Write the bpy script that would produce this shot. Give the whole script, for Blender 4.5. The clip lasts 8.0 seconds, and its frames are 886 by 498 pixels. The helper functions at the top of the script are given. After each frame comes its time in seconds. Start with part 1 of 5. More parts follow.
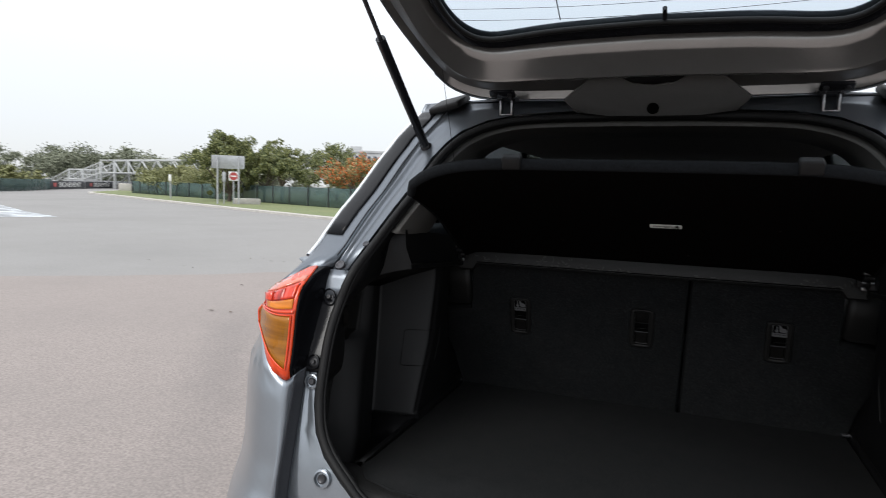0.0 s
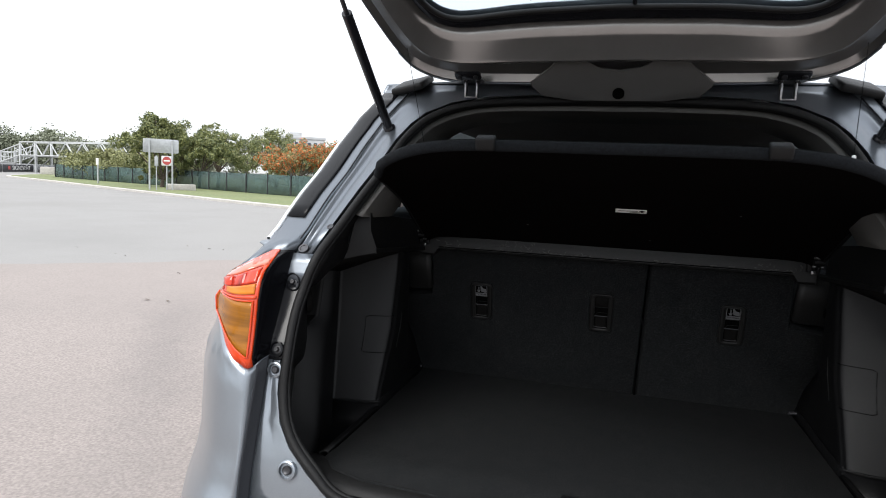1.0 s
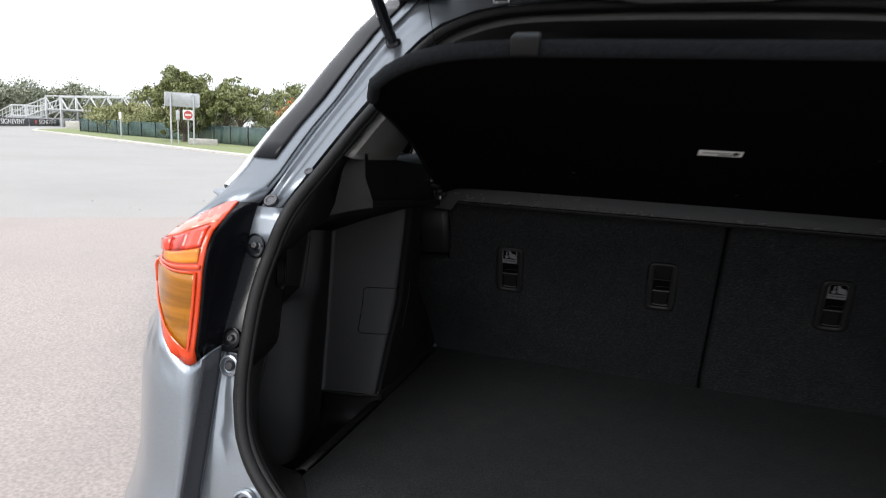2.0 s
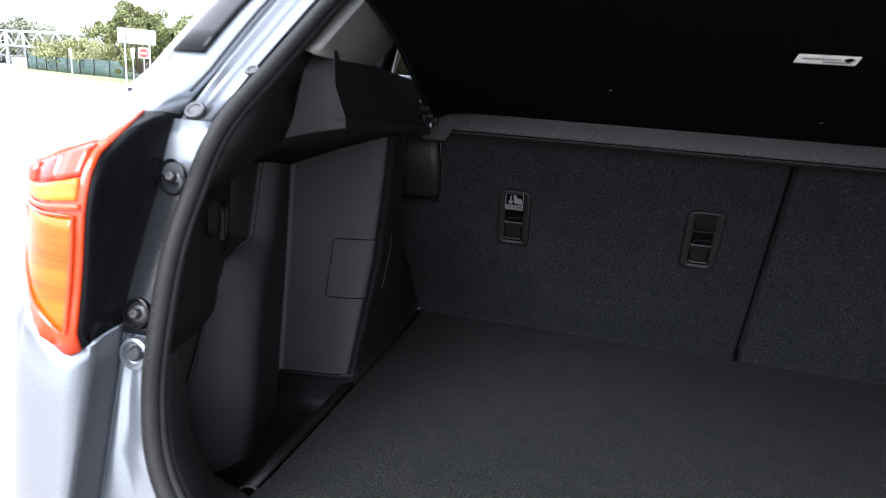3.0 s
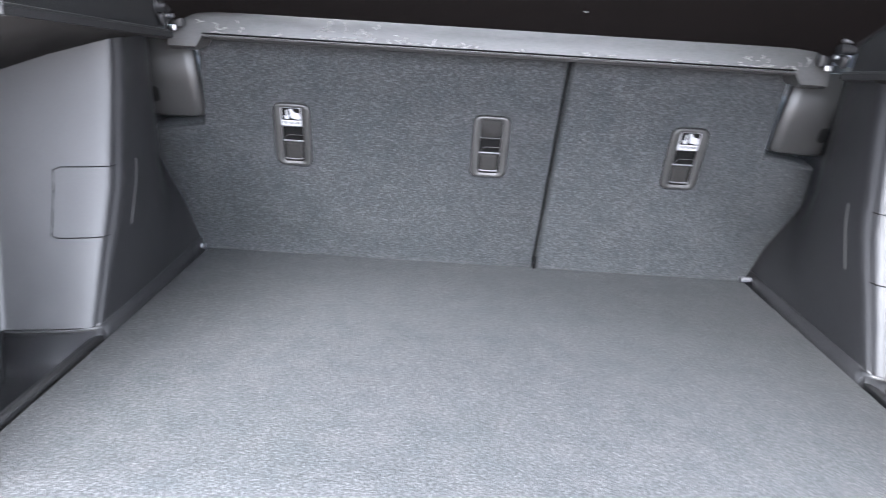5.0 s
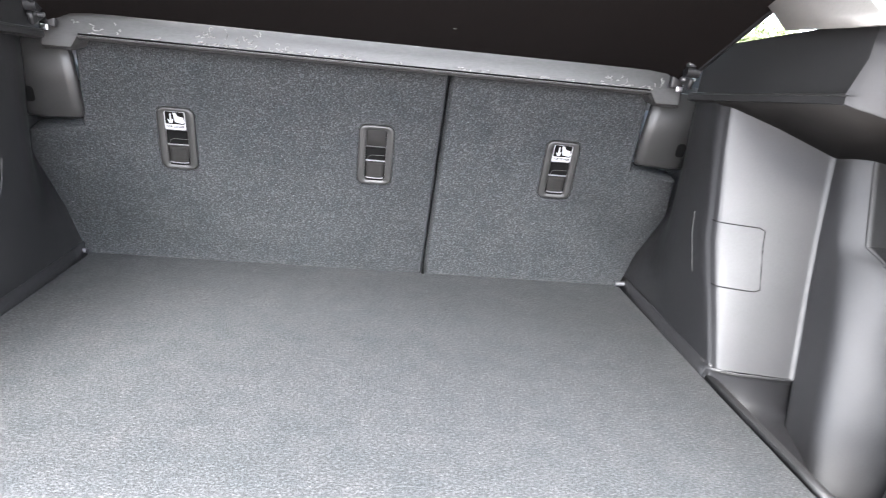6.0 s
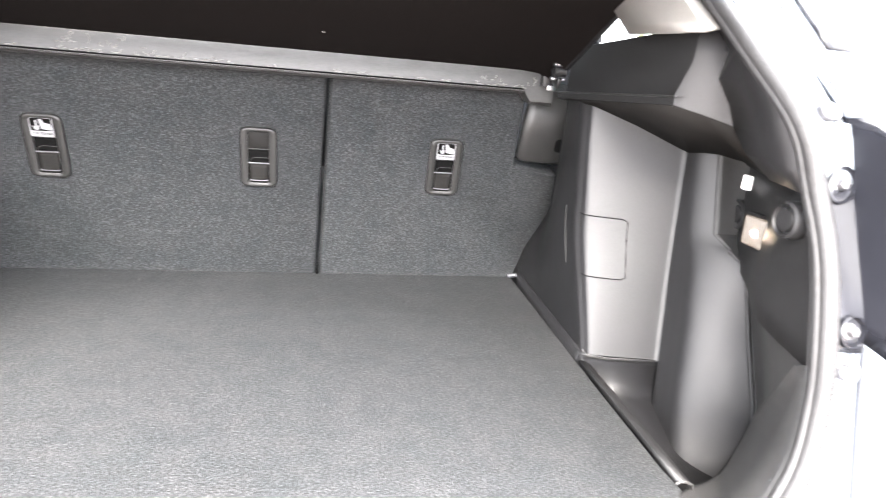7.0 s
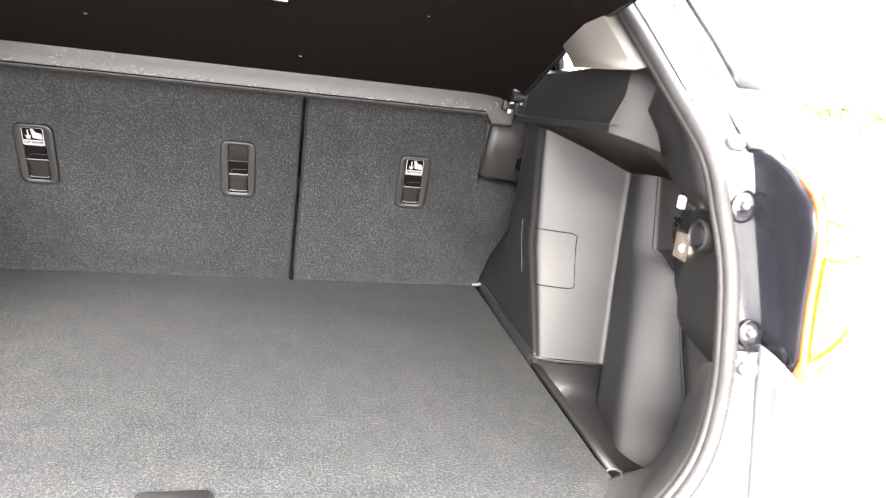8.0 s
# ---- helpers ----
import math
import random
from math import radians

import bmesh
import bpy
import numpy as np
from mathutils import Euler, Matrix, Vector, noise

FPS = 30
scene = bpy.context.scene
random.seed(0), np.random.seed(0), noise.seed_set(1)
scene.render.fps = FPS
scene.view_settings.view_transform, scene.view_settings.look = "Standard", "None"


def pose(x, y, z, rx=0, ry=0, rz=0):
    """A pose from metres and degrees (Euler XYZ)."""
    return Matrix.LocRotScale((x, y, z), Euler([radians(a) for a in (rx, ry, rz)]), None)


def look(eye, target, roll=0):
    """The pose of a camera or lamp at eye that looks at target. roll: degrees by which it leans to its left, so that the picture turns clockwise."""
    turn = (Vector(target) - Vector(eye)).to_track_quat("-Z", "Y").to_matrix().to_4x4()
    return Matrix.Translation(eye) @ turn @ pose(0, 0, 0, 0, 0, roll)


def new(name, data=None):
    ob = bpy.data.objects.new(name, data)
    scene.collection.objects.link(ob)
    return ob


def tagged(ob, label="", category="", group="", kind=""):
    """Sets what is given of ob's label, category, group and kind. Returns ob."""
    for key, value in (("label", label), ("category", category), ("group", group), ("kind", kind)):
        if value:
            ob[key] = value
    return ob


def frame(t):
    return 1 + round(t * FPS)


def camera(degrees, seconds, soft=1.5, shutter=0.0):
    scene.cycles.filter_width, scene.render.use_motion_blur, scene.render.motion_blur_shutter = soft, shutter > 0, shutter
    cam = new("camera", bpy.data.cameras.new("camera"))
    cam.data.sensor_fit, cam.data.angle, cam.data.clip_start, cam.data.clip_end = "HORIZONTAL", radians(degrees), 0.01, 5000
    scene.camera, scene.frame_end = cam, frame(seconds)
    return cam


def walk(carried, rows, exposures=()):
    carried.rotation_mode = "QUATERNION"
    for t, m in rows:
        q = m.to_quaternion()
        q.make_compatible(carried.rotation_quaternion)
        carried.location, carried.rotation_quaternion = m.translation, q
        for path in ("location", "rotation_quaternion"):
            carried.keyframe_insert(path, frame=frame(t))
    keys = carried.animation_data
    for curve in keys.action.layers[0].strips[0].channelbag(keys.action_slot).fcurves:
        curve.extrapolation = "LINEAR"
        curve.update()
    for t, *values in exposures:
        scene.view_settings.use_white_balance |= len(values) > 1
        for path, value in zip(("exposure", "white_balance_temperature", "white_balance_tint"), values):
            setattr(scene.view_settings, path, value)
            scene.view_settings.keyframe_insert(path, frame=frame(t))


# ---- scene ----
cam = camera(70.8, 8.0, soft=0.92, shutter=0.5)
PATH = [
    (0, (0.091, -1.745, 1.294), (-0.617, 0.116, 1.105), 1.9),
    (0.5, (0.059, -1.786, 1.287), (-0.509, 0.12, 1.071), 2.2),
    (1, (0.032, -1.737, 1.279), (-0.496, 0.18, 1.061), 2.6),
    (1.2, (0.024, -1.682, 1.274), (-0.519, 0.229, 1.045), 2.0),
    (2.3, (-0.098, -1.321, 1.216), (-0.686, 0.546, 0.806), 3.1),
    (2.5, (-0.132, -1.27, 1.201), (-0.663, 0.607, 0.76), 3.0),
    (3, (-0.164, -1.171, 1.174), (-0.631, 0.707, 0.667), 4.2),
    (3.5, (-0.16, -1.081, 1.149), (-0.668, 0.764, 0.567), 2.9),
    (4, (-0.132, -1.066, 1.138), (-0.489, 0.799, 0.511), 2.7),
    (4.5, (-0.088, -1.067, 1.136), (-0.27, 0.809, 0.468), 3.1),
    (5, (-0.056, -1.078, 1.131), (-0.055, 0.807, 0.461), 3.6),
    (5.2, (-0.042, -1.083, 1.129), (0.036, 0.803, 0.465), 3.4),
    (6.3, (0.045, -1.124, 1.143), (0.277, 0.768, 0.539), 6.1),
    (6.5, (0.059, -1.126, 1.159), (0.306, 0.758, 0.534), 5.9),
    (7, (0.104, -1.14, 1.159), (0.514, 0.717, 0.538), 5.5),
    (7.5, (0.122, -1.156, 1.161), (0.585, 0.688, 0.538), 5.4),
    (7.8, (0.12, -1.183, 1.169), (0.577, 0.658, 0.573), 6.4),
    (8, (0.118, -1.22, 1.18), (0.579, 0.639, 0.604), 7.0),
]
EXPOSURES = [(0.0, 0.62, 6350, 9), (1.0, 1.02, 6350, 9), (2.5, 1.48, 6250, 10), (3.0, 2.45, 5950, 12), (3.5, 4.30, 5750, 13), (4.0, 5.40, 5750, 14), (4.5, 5.63, 5800, 13), (5.2, 5.93, 5950, 12), (6.5, 5.97, 6450, 11), (7.0, 6.03, 6650, 12), (7.5, 5.90, 6800, 12), (8.0, 5.68, 6950, 12)]
walk(cam, [(t, look(eye, target, roll)) for t, eye, target, roll in PATH], EXPOSURES)

# ---- light: bright overcast sky ----
world = bpy.data.worlds.new("overcast")
scene.world = world
world.use_nodes = True
wn, wl = world.node_tree.nodes, world.node_tree.links
wn.clear()
w_out = wn.new("ShaderNodeOutputWorld")
w_bg = wn.new("ShaderNodeBackground")
w_sky = wn.new("ShaderNodeTexSky")
w_sky.sky_type, w_sky.sun_disc = "NISHITA", False
w_sky.sun_elevation, w_sky.sun_rotation = radians(52), radians(200)
w_mix = wn.new("ShaderNodeMix")
w_mix.data_type = "RGBA"
w_mix.inputs[0].default_value = 0.85
w_bg.inputs["Strength"].default_value = 0.1
w_tc, w_sep, w_up, w_cloud = wn.new("ShaderNodeTexCoord"), wn.new("ShaderNodeSeparateXYZ"), wn.new("ShaderNodeMapRange"), wn.new("ShaderNodeVectorMath")
w_up.inputs["To Min"].default_value, w_up.inputs["To Max"].default_value = 0.64, 1.65
w_cloud.operation = "SCALE"
w_cloud.inputs[0].default_value = (8.9, 8.95, 9.18)
wl.new(w_tc.outputs["Generated"], w_sep.inputs[0])
wl.new(w_sep.outputs["Z"], w_up.inputs["Value"])
wl.new(w_up.outputs["Result"], w_cloud.inputs["Scale"])
wl.new(w_cloud.outputs[0], w_mix.inputs[7])
wl.new(w_sky.outputs[0], w_mix.inputs[6])
wl.new(w_mix.outputs[2], w_bg.inputs["Color"])
wl.new(w_bg.outputs[0], w_out.inputs[0])
sun = new("sun", bpy.data.lights.new("sun", "SUN"))
sun.data.energy, sun.data.angle, sun.data.color = 1.45, radians(35), (1.0, 0.96, 0.9)
sun.matrix_world = look((-3.5, -9, 9), (0, 0, 0))


# ---- materials ----
def material(name, colour, rough=0.5, metal=0.0, scale=40.0, vary=0.15, bump=0.0, bump_scale=300.0, stain=0.0, stain_scale=2.0, stain_colour=None, stretch=(1, 1, 1), stain_from=(0.45, 0.7), **more):
    m = bpy.data.materials.new(name)
    m.use_nodes = True
    n, l = m.node_tree.nodes, m.node_tree.links
    b = n["Principled BSDF"]
    b.inputs["Roughness"].default_value, b.inputs["Metallic"].default_value = rough, metal
    for key, value in more.items():
        b.inputs[key.replace("_", " ")].default_value = value
    tc = n.new("ShaderNodeTexCoord")
    mp = n.new("ShaderNodeMapping")
    mp.inputs["Scale"].default_value = stretch
    l.new(tc.outputs["Object"], mp.inputs["Vector"])
    tex = n.new("ShaderNodeTexNoise")
    tex.inputs["Scale"].default_value, tex.inputs["Detail"].default_value = scale, 6
    l.new(mp.outputs["Vector"], tex.inputs["Vector"])
    ramp = n.new("ShaderNodeValToRGB")
    lo, hi = ramp.color_ramp.elements
    lo.position, hi.position = 0.3, 0.7
    lo.color = (*[c * (1 - vary) for c in colour], 1)
    hi.color = (*[min(1, c * (1 + vary)) for c in colour], 1)
    l.new(tex.outputs["Fac"], ramp.inputs["Fac"])
    out = ramp.outputs["Color"]
    if stain:
        big = n.new("ShaderNodeTexNoise")
        big.inputs["Scale"].default_value, big.inputs["Detail"].default_value, big.inputs["Roughness"].default_value = stain_scale, 8, 0.65
        l.new(mp.outputs["Vector"], big.inputs["Vector"])
        fac = n.new("ShaderNodeMapRange")
        fac.inputs["From Min"].default_value, fac.inputs["From Max"].default_value, fac.inputs["To Max"].default_value = *stain_from, stain
        l.new(big.outputs["Fac"], fac.inputs["Value"])
        mix = n.new("ShaderNodeMix")
        mix.data_type = "RGBA"
        mix.inputs[7].default_value = (*(stain_colour or [c * 0.5 for c in colour]), 1)
        l.new(fac.outputs["Result"], mix.inputs[0])
        l.new(out, mix.inputs[6])
        out = mix.outputs[2]
        rr = n.new("ShaderNodeMapRange")
        rr.inputs["To Min"].default_value, rr.inputs["To Max"].default_value = max(0.02, rough - 0.06), min(1, rough + 0.1)
        l.new(big.outputs["Fac"], rr.inputs["Value"])
        l.new(rr.outputs["Result"], b.inputs["Roughness"])
    l.new(out, b.inputs["Base Color"])
    if bump:
        fine = n.new("ShaderNodeTexNoise")
        fine.inputs["Scale"].default_value, fine.inputs["Detail"].default_value = bump_scale, 4
        l.new(tc.outputs["Object"], fine.inputs["Vector"])
        bn = n.new("ShaderNodeBump")
        bn.inputs["Strength"].default_value, bn.inputs["Distance"].default_value = bump, 0.002
        l.new(fine.outputs["Fac"], bn.inputs["Height"])
        l.new(bn.outputs["Normal"], b.inputs["Normal"])
    return m


def leaf_material(name, dark, light):
    m = material(name, dark, rough=0.6)
    n, l = m.node_tree.nodes, m.node_tree.links
    geo, ramp = n.new("ShaderNodeNewGeometry"), n.new("ShaderNodeValToRGB")
    ramp.color_ramp.elements[0].color, ramp.color_ramp.elements[1].color = (*dark, 1), (*light, 1)
    l.new(geo.outputs["Random Per Island"], ramp.inputs["Fac"])
    l.new(ramp.outputs["Color"], n["Principled BSDF"].inputs["Base Color"])
    return m


PAINT = material("paint_metallic_grey_blue", (0.25, 0.275, 0.305), rough=0.30, metal=0.75, scale=900, vary=0.12, stain=0.12, stain_scale=3, Coat_Weight=0.6, Coat_Roughness=0.08)
# Grey-blue paint without lacquer, darkened for the shade under the open tailgate.
PAINT_SHADED = material("paint_shaded_grey_blue", (0.135, 0.150, 0.170), rough=0.28, metal=0.65, scale=900, vary=0.12, stain=0.15, stain_scale=4)
# Near-white colour that paints the sky's highlight on the pillar edge.
BRIGHT_EDGE = material("edge_sky_highlight", (0.72, 0.73, 0.75), rough=0.3, metal=0.5, scale=300, vary=0.05)
PAINT_INNER = material("paint_inner_brown_grey", (0.345, 0.34, 0.335), rough=0.14, metal=0.7, scale=900, vary=0.12, stain=0.3, stain_scale=4)
GLOSS_BLACK = material("gloss_black_plastic", (0.012, 0.0125, 0.015), rough=0.12, scale=60, vary=0.08, Specular_IOR_Level=0.3)
LAMP_SIDE = material("lamp_housing_plastic", (0.0042, 0.0044, 0.0056), rough=0.2, scale=60, vary=0.08, Specular_IOR_Level=0.14)
BRACKET = material("lamp_bracket_plastic", (0.0085, 0.0088, 0.0105), rough=0.16, scale=60, vary=0.08, Specular_IOR_Level=0.3)
CORNER_SHADE = material("corner_shade_grey", (0.030, 0.032, 0.037), rough=0.6, Specular_IOR_Level=0.2, scale=400, vary=0.15, bump=0.1, bump_scale=900)
RUBBER = material("seal_rubber", (0.0080, 0.0080, 0.0084), rough=0.55, scale=200, vary=0.3, bump=0.3, bump_scale=900, stain=0.3, stain_scale=8, stain_colour=(0.0125, 0.0125, 0.0125), Specular_IOR_Level=0.23)
TRIM = material("trim_plastic_dark", (0.0052, 0.0052, 0.0056), rough=0.385, Specular_IOR_Level=0.215, scale=500, vary=0.25, bump=0.25, bump_scale=1600, stain=0.25, stain_scale=5, stain_colour=(0.0112, 0.0112, 0.0112))
TRIM_SOFT = material("trim_plastic_black", (0.0042, 0.0042, 0.0044), rough=0.5, Specular_IOR_Level=0.245, scale=500, vary=0.25, bump=0.25, bump_scale=1600, stain=0.2, stain_scale=6)
GARNISH = material("garnish_plastic_grey", (0.0125, 0.0124, 0.0124), rough=0.5, Specular_IOR_Level=0.25, scale=500, vary=0.25, bump=0.3, bump_scale=1400, stain=0.08, stain_scale=9)
TRIM_MATT = material("trim_plastic_matt_black", (0.0040, 0.0037, 0.0034), rough=0.75, Specular_IOR_Level=0.10, scale=500, vary=0.25, bump=0.25, bump_scale=1600, stain=0.2, stain_scale=6)
TRIM_LIGHT = material("trim_plastic_beige_grey", (0.068, 0.066, 0.062), rough=0.55, scale=300, vary=0.08, bump=0.15, bump_scale=1200, stain=0.15, stain_scale=5)
BEAM = material("trim_scuffed_grey", (0.0115, 0.0113, 0.0111), rough=0.42, Specular_IOR_Level=0.31, scale=500, vary=0.25, bump=0.2, bump_scale=1600, stain=0.5, stain_scale=45, stretch=(0.25, 1, 1), stain_from=(0.50, 0.78), stain_colour=(0.0230, 0.0226, 0.0220))
SCUFF = material("pale_scuffed_plastic", (0.075, 0.074, 0.072), rough=0.7, Specular_IOR_Level=0.2, scale=900, vary=0.4)
BEZEL = material("trim_plastic_grey", (0.0085, 0.0084, 0.0082), rough=0.36, Specular_IOR_Level=0.245, scale=500, vary=0.2, bump=0.2, bump_scale=1600, stain=0.2, stain_scale=9)
COVER = material("tether_cover_plastic", (0.0048, 0.0048, 0.0049), rough=0.4, Specular_IOR_Level=0.22, scale=500, vary=0.2, bump=0.2, bump_scale=1600)
CARPET = material("carpet_charcoal", (0.0092, 0.0098, 0.0104), rough=0.97, scale=560, vary=0.55, stretch=(0.9, 1, 1), bump=1.0, bump_scale=800, stain=0.88, stain_scale=345, stain_from=(0.482, 0.66), stain_colour=(0.0305, 0.0321, 0.0334), Specular_IOR_Level=0.140)


def mottled(m, low, high, thread):
    """Lets the fibre colour drift in soft patches and strews a few pale threads through it."""
    n, l = m.node_tree.nodes, m.node_tree.links
    b = n["Principled BSDF"]
    base = b.inputs["Base Color"].links[0].from_socket
    tc = n.new("ShaderNodeTexCoord")
    patch, ramp, mul = n.new("ShaderNodeTexNoise"), n.new("ShaderNodeValToRGB"), n.new("ShaderNodeMix")
    patch.inputs["Scale"].default_value, patch.inputs["Detail"].default_value, patch.inputs["Roughness"].default_value = 22.0, 5, 0.7
    ramp.color_ramp.elements[0].position, ramp.color_ramp.elements[1].position = 0.32, 0.68
    ramp.color_ramp.elements[0].color, ramp.color_ramp.elements[1].color = (*low, 1), (*high, 1)
    mul.data_type, mul.blend_type = "RGBA", "MULTIPLY"
    mul.inputs[0].default_value = 1.0
    l.new(tc.outputs["Object"], patch.inputs["Vector"])
    l.new(patch.outputs["Fac"], ramp.inputs["Fac"])
    l.new(base, mul.inputs[6])
    l.new(ramp.outputs["Color"], mul.inputs[7])
    mp, fine, cut, mix = n.new("ShaderNodeMapping"), n.new("ShaderNodeTexNoise"), n.new("ShaderNodeMapRange"), n.new("ShaderNodeMix")
    mp.inputs["Scale"].default_value = (0.6, 1, 1)
    fine.inputs["Scale"].default_value, fine.inputs["Detail"].default_value = 450.0, 2
    cut.inputs["From Min"].default_value, cut.inputs["From Max"].default_value = 0.68, 0.76
    mix.data_type = "RGBA"
    mix.inputs[7].default_value = (*thread, 1)
    l.new(tc.outputs["Object"], mp.inputs["Vector"])
    l.new(mp.outputs["Vector"], fine.inputs["Vector"])
    l.new(fine.outputs["Fac"], cut.inputs["Value"])
    l.new(cut.outputs["Result"], mix.inputs[0])
    l.new(mul.outputs[2], mix.inputs[6])
    l.new(mix.outputs[2], b.inputs["Base Color"])


mottled(CARPET, (0.80, 0.83, 0.84), (1.14, 1.10, 1.08), (0.052, 0.053, 0.054))
# Shelf felt made paler and bluer, sky light on the rim put into colour.
SHELF_RIM = material("shelf_rim_felt_sky_lit", (0.0075, 0.0088, 0.0105), rough=0.9, scale=300, vary=0.5, bump=0.6, bump_scale=900, Specular_IOR_Level=0.140)
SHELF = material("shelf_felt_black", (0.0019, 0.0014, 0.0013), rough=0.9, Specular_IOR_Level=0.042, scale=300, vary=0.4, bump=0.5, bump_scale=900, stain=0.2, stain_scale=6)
HEADLINER = material("headliner_cloth", (0.20, 0.195, 0.185), rough=0.95, scale=400, vary=0.1, bump=0.4, bump_scale=900)
STEEL = material("bolt_steel", (0.35, 0.35, 0.36), rough=0.3, metal=1.0, scale=120, vary=0.3)
BOLT = material("bolt_zinc", (0.055, 0.055, 0.058), rough=0.5, metal=0.7, scale=120, vary=0.3)
STEEL_DARK = material("bolt_dark", (0.06, 0.06, 0.065), rough=0.35, metal=0.6, scale=120, vary=0.3)
WHITE_STEEL = material("painted_steel_white", (0.45, 0.46, 0.46), rough=0.5, scale=3, vary=0.1, stain=0.2, stain_scale=1.5)
WORN_WHITE = material("worn_road_paint", (0.50, 0.53, 0.56), rough=0.7, scale=6, vary=0.15, stain=0.85, stain_scale=0.7, stain_colour=(0.13, 0.13, 0.13), stain_from=(0.42, 0.58), stretch=(1, 2, 1))
LABEL_GREY = material("tether_label_print", (0.11, 0.11, 0.115), rough=0.5, scale=300, vary=0.12)
WHITE = material("label_white", (0.72, 0.72, 0.70), rough=0.5, scale=80, vary=0.05)
# Flat black for print, cords and joints, and for shade painted into recesses.
BLACK_FLAT = material("black_print_and_recess_shade", (0.002, 0.002, 0.002), rough=0.8, scale=80, vary=0.1, Specular_IOR_Level=0.02)
RED_LENS = material("lens_red", (0.50, 0.030, 0.007), rough=0.12, scale=70, stretch=(1, 1, 0.15), vary=0.45, Specular_IOR_Level=0.45, Coat_Weight=0.3, Coat_Roughness=0.04)
RED_DEEP = material("lens_red_deep", (0.42, 0.020, 0.006), rough=0.12, scale=70, stretch=(1, 1, 0.15), vary=0.5, Specular_IOR_Level=0.45, Coat_Weight=0.3, Coat_Roughness=0.04)
ORANGE_LENS = material("lens_orange", (0.55, 0.17, 0.012), rough=0.12, scale=70, stretch=(0.1, 0.1, 1), vary=0.3, Specular_IOR_Level=0.45)
# Red lens paled in its base colour for the sky reflected on top.
RED_PALE = material("lens_red_sky_sheen", (0.52, 0.11, 0.055), rough=0.05, scale=60, vary=0.2, Specular_IOR_Level=0.6, Coat_Weight=1.0, Coat_Roughness=0.02)
RED_RIM = material("lens_rim_orange", (0.60, 0.048, 0.007), rough=0.1, scale=500, vary=0.1, Specular_IOR_Level=0.45, Coat_Weight=0.3, Coat_Roughness=0.04)
AMBER_LENS = material("lens_amber", (0.24, 0.090, 0.006), rough=0.1, scale=90, stretch=(0.08, 0.08, 1), vary=0.4, Specular_IOR_Level=0.4)
TYRE = material("tyre_rubber", (0.02, 0.02, 0.02), rough=0.85, scale=80, vary=0.3, bump=0.4, bump_scale=120)
ASPHALT = material("asphalt_worn_grey", (0.225, 0.218, 0.21), rough=0.9, scale=55, vary=0.22, bump=0.8, bump_scale=90, stain=0.35, stain_scale=0.25, stain_colour=(0.15, 0.145, 0.14))
ASPHALT_PINK = material("asphalt_worn_pinkish", (0.235, 0.205, 0.19), rough=0.92, scale=70, vary=0.25, bump=0.9, bump_scale=110, stain=0.4, stain_scale=0.6, stain_colour=(0.19, 0.17, 0.16))


def smear(m, a, b, half, tint):
    """A soft dark track rubbed into the ground from a to b."""
    n, l = m.node_tree.nodes, m.node_tree.links
    base = n["Principled BSDF"].inputs["Base Color"].links[0].from_socket
    u = (Vector(b) - Vector(a)).normalized()
    tc, wob, far, add = n.new("ShaderNodeTexCoord"), n.new("ShaderNodeTexNoise"), n.new("ShaderNodeVectorMath"), n.new("ShaderNodeVectorMath")
    wob.inputs["Scale"].default_value, wob.inputs["Detail"].default_value = 1.6, 4
    far.operation, add.operation = "SUBTRACT", "MULTIPLY_ADD"
    far.inputs[1].default_value = (*a, 0)
    add.inputs[1].default_value = (0.5, 0.5, 0)
    l.new(tc.outputs["Object"], far.inputs[0])
    l.new(tc.outputs["Object"], wob.inputs["Vector"])
    l.new(wob.outputs["Color"], add.inputs[0])
    l.new(far.outputs[0], add.inputs[2])
    shade = None
    for axis, lo, hi in (((-u.y, u.x, 0), half, 0.15 * half), ((u.x, u.y, 0), (Vector(b) - Vector(a)).length / 2, 0.3)):
        dot, ab, fade = n.new("ShaderNodeVectorMath"), n.new("ShaderNodeMath"), n.new("ShaderNodeMapRange")
        dot.operation, ab.operation = "DOT_PRODUCT", "ABSOLUTE"
        dot.inputs[1].default_value = axis
        l.new(add.outputs[0], dot.inputs[0])
        shift = n.new("ShaderNodeMath")
        shift.operation = "SUBTRACT"
        shift.inputs[1].default_value = 0.25 * (axis[0] + axis[1]) + (lo if shade else 0.0)
        l.new(dot.outputs["Value"], shift.inputs[0])
        l.new(shift.outputs[0], ab.inputs[0])
        fade.inputs["From Min"].default_value, fade.inputs["From Max"].default_value = lo, hi
        l.new(ab.outputs[0], fade.inputs["Value"])
        if shade:
            mul = n.new("ShaderNodeMath")
            mul.operation = "MULTIPLY"
            l.new(shade, mul.inputs[0])
            l.new(fade.outputs[0], mul.inputs[1])
            shade = mul.outputs[0]
        else:
            shade = fade.outputs[0]
    mix = n.new("ShaderNodeMix")
    mix.data_type, mix.blend_type = "RGBA", "MULTIPLY"
    mix.inputs[7].default_value = (*tint, 1)
    l.new(shade, mix.inputs[0])
    l.new(base, mix.inputs[6])
    l.new(mix.outputs[2], n["Principled BSDF"].inputs["Base Color"])


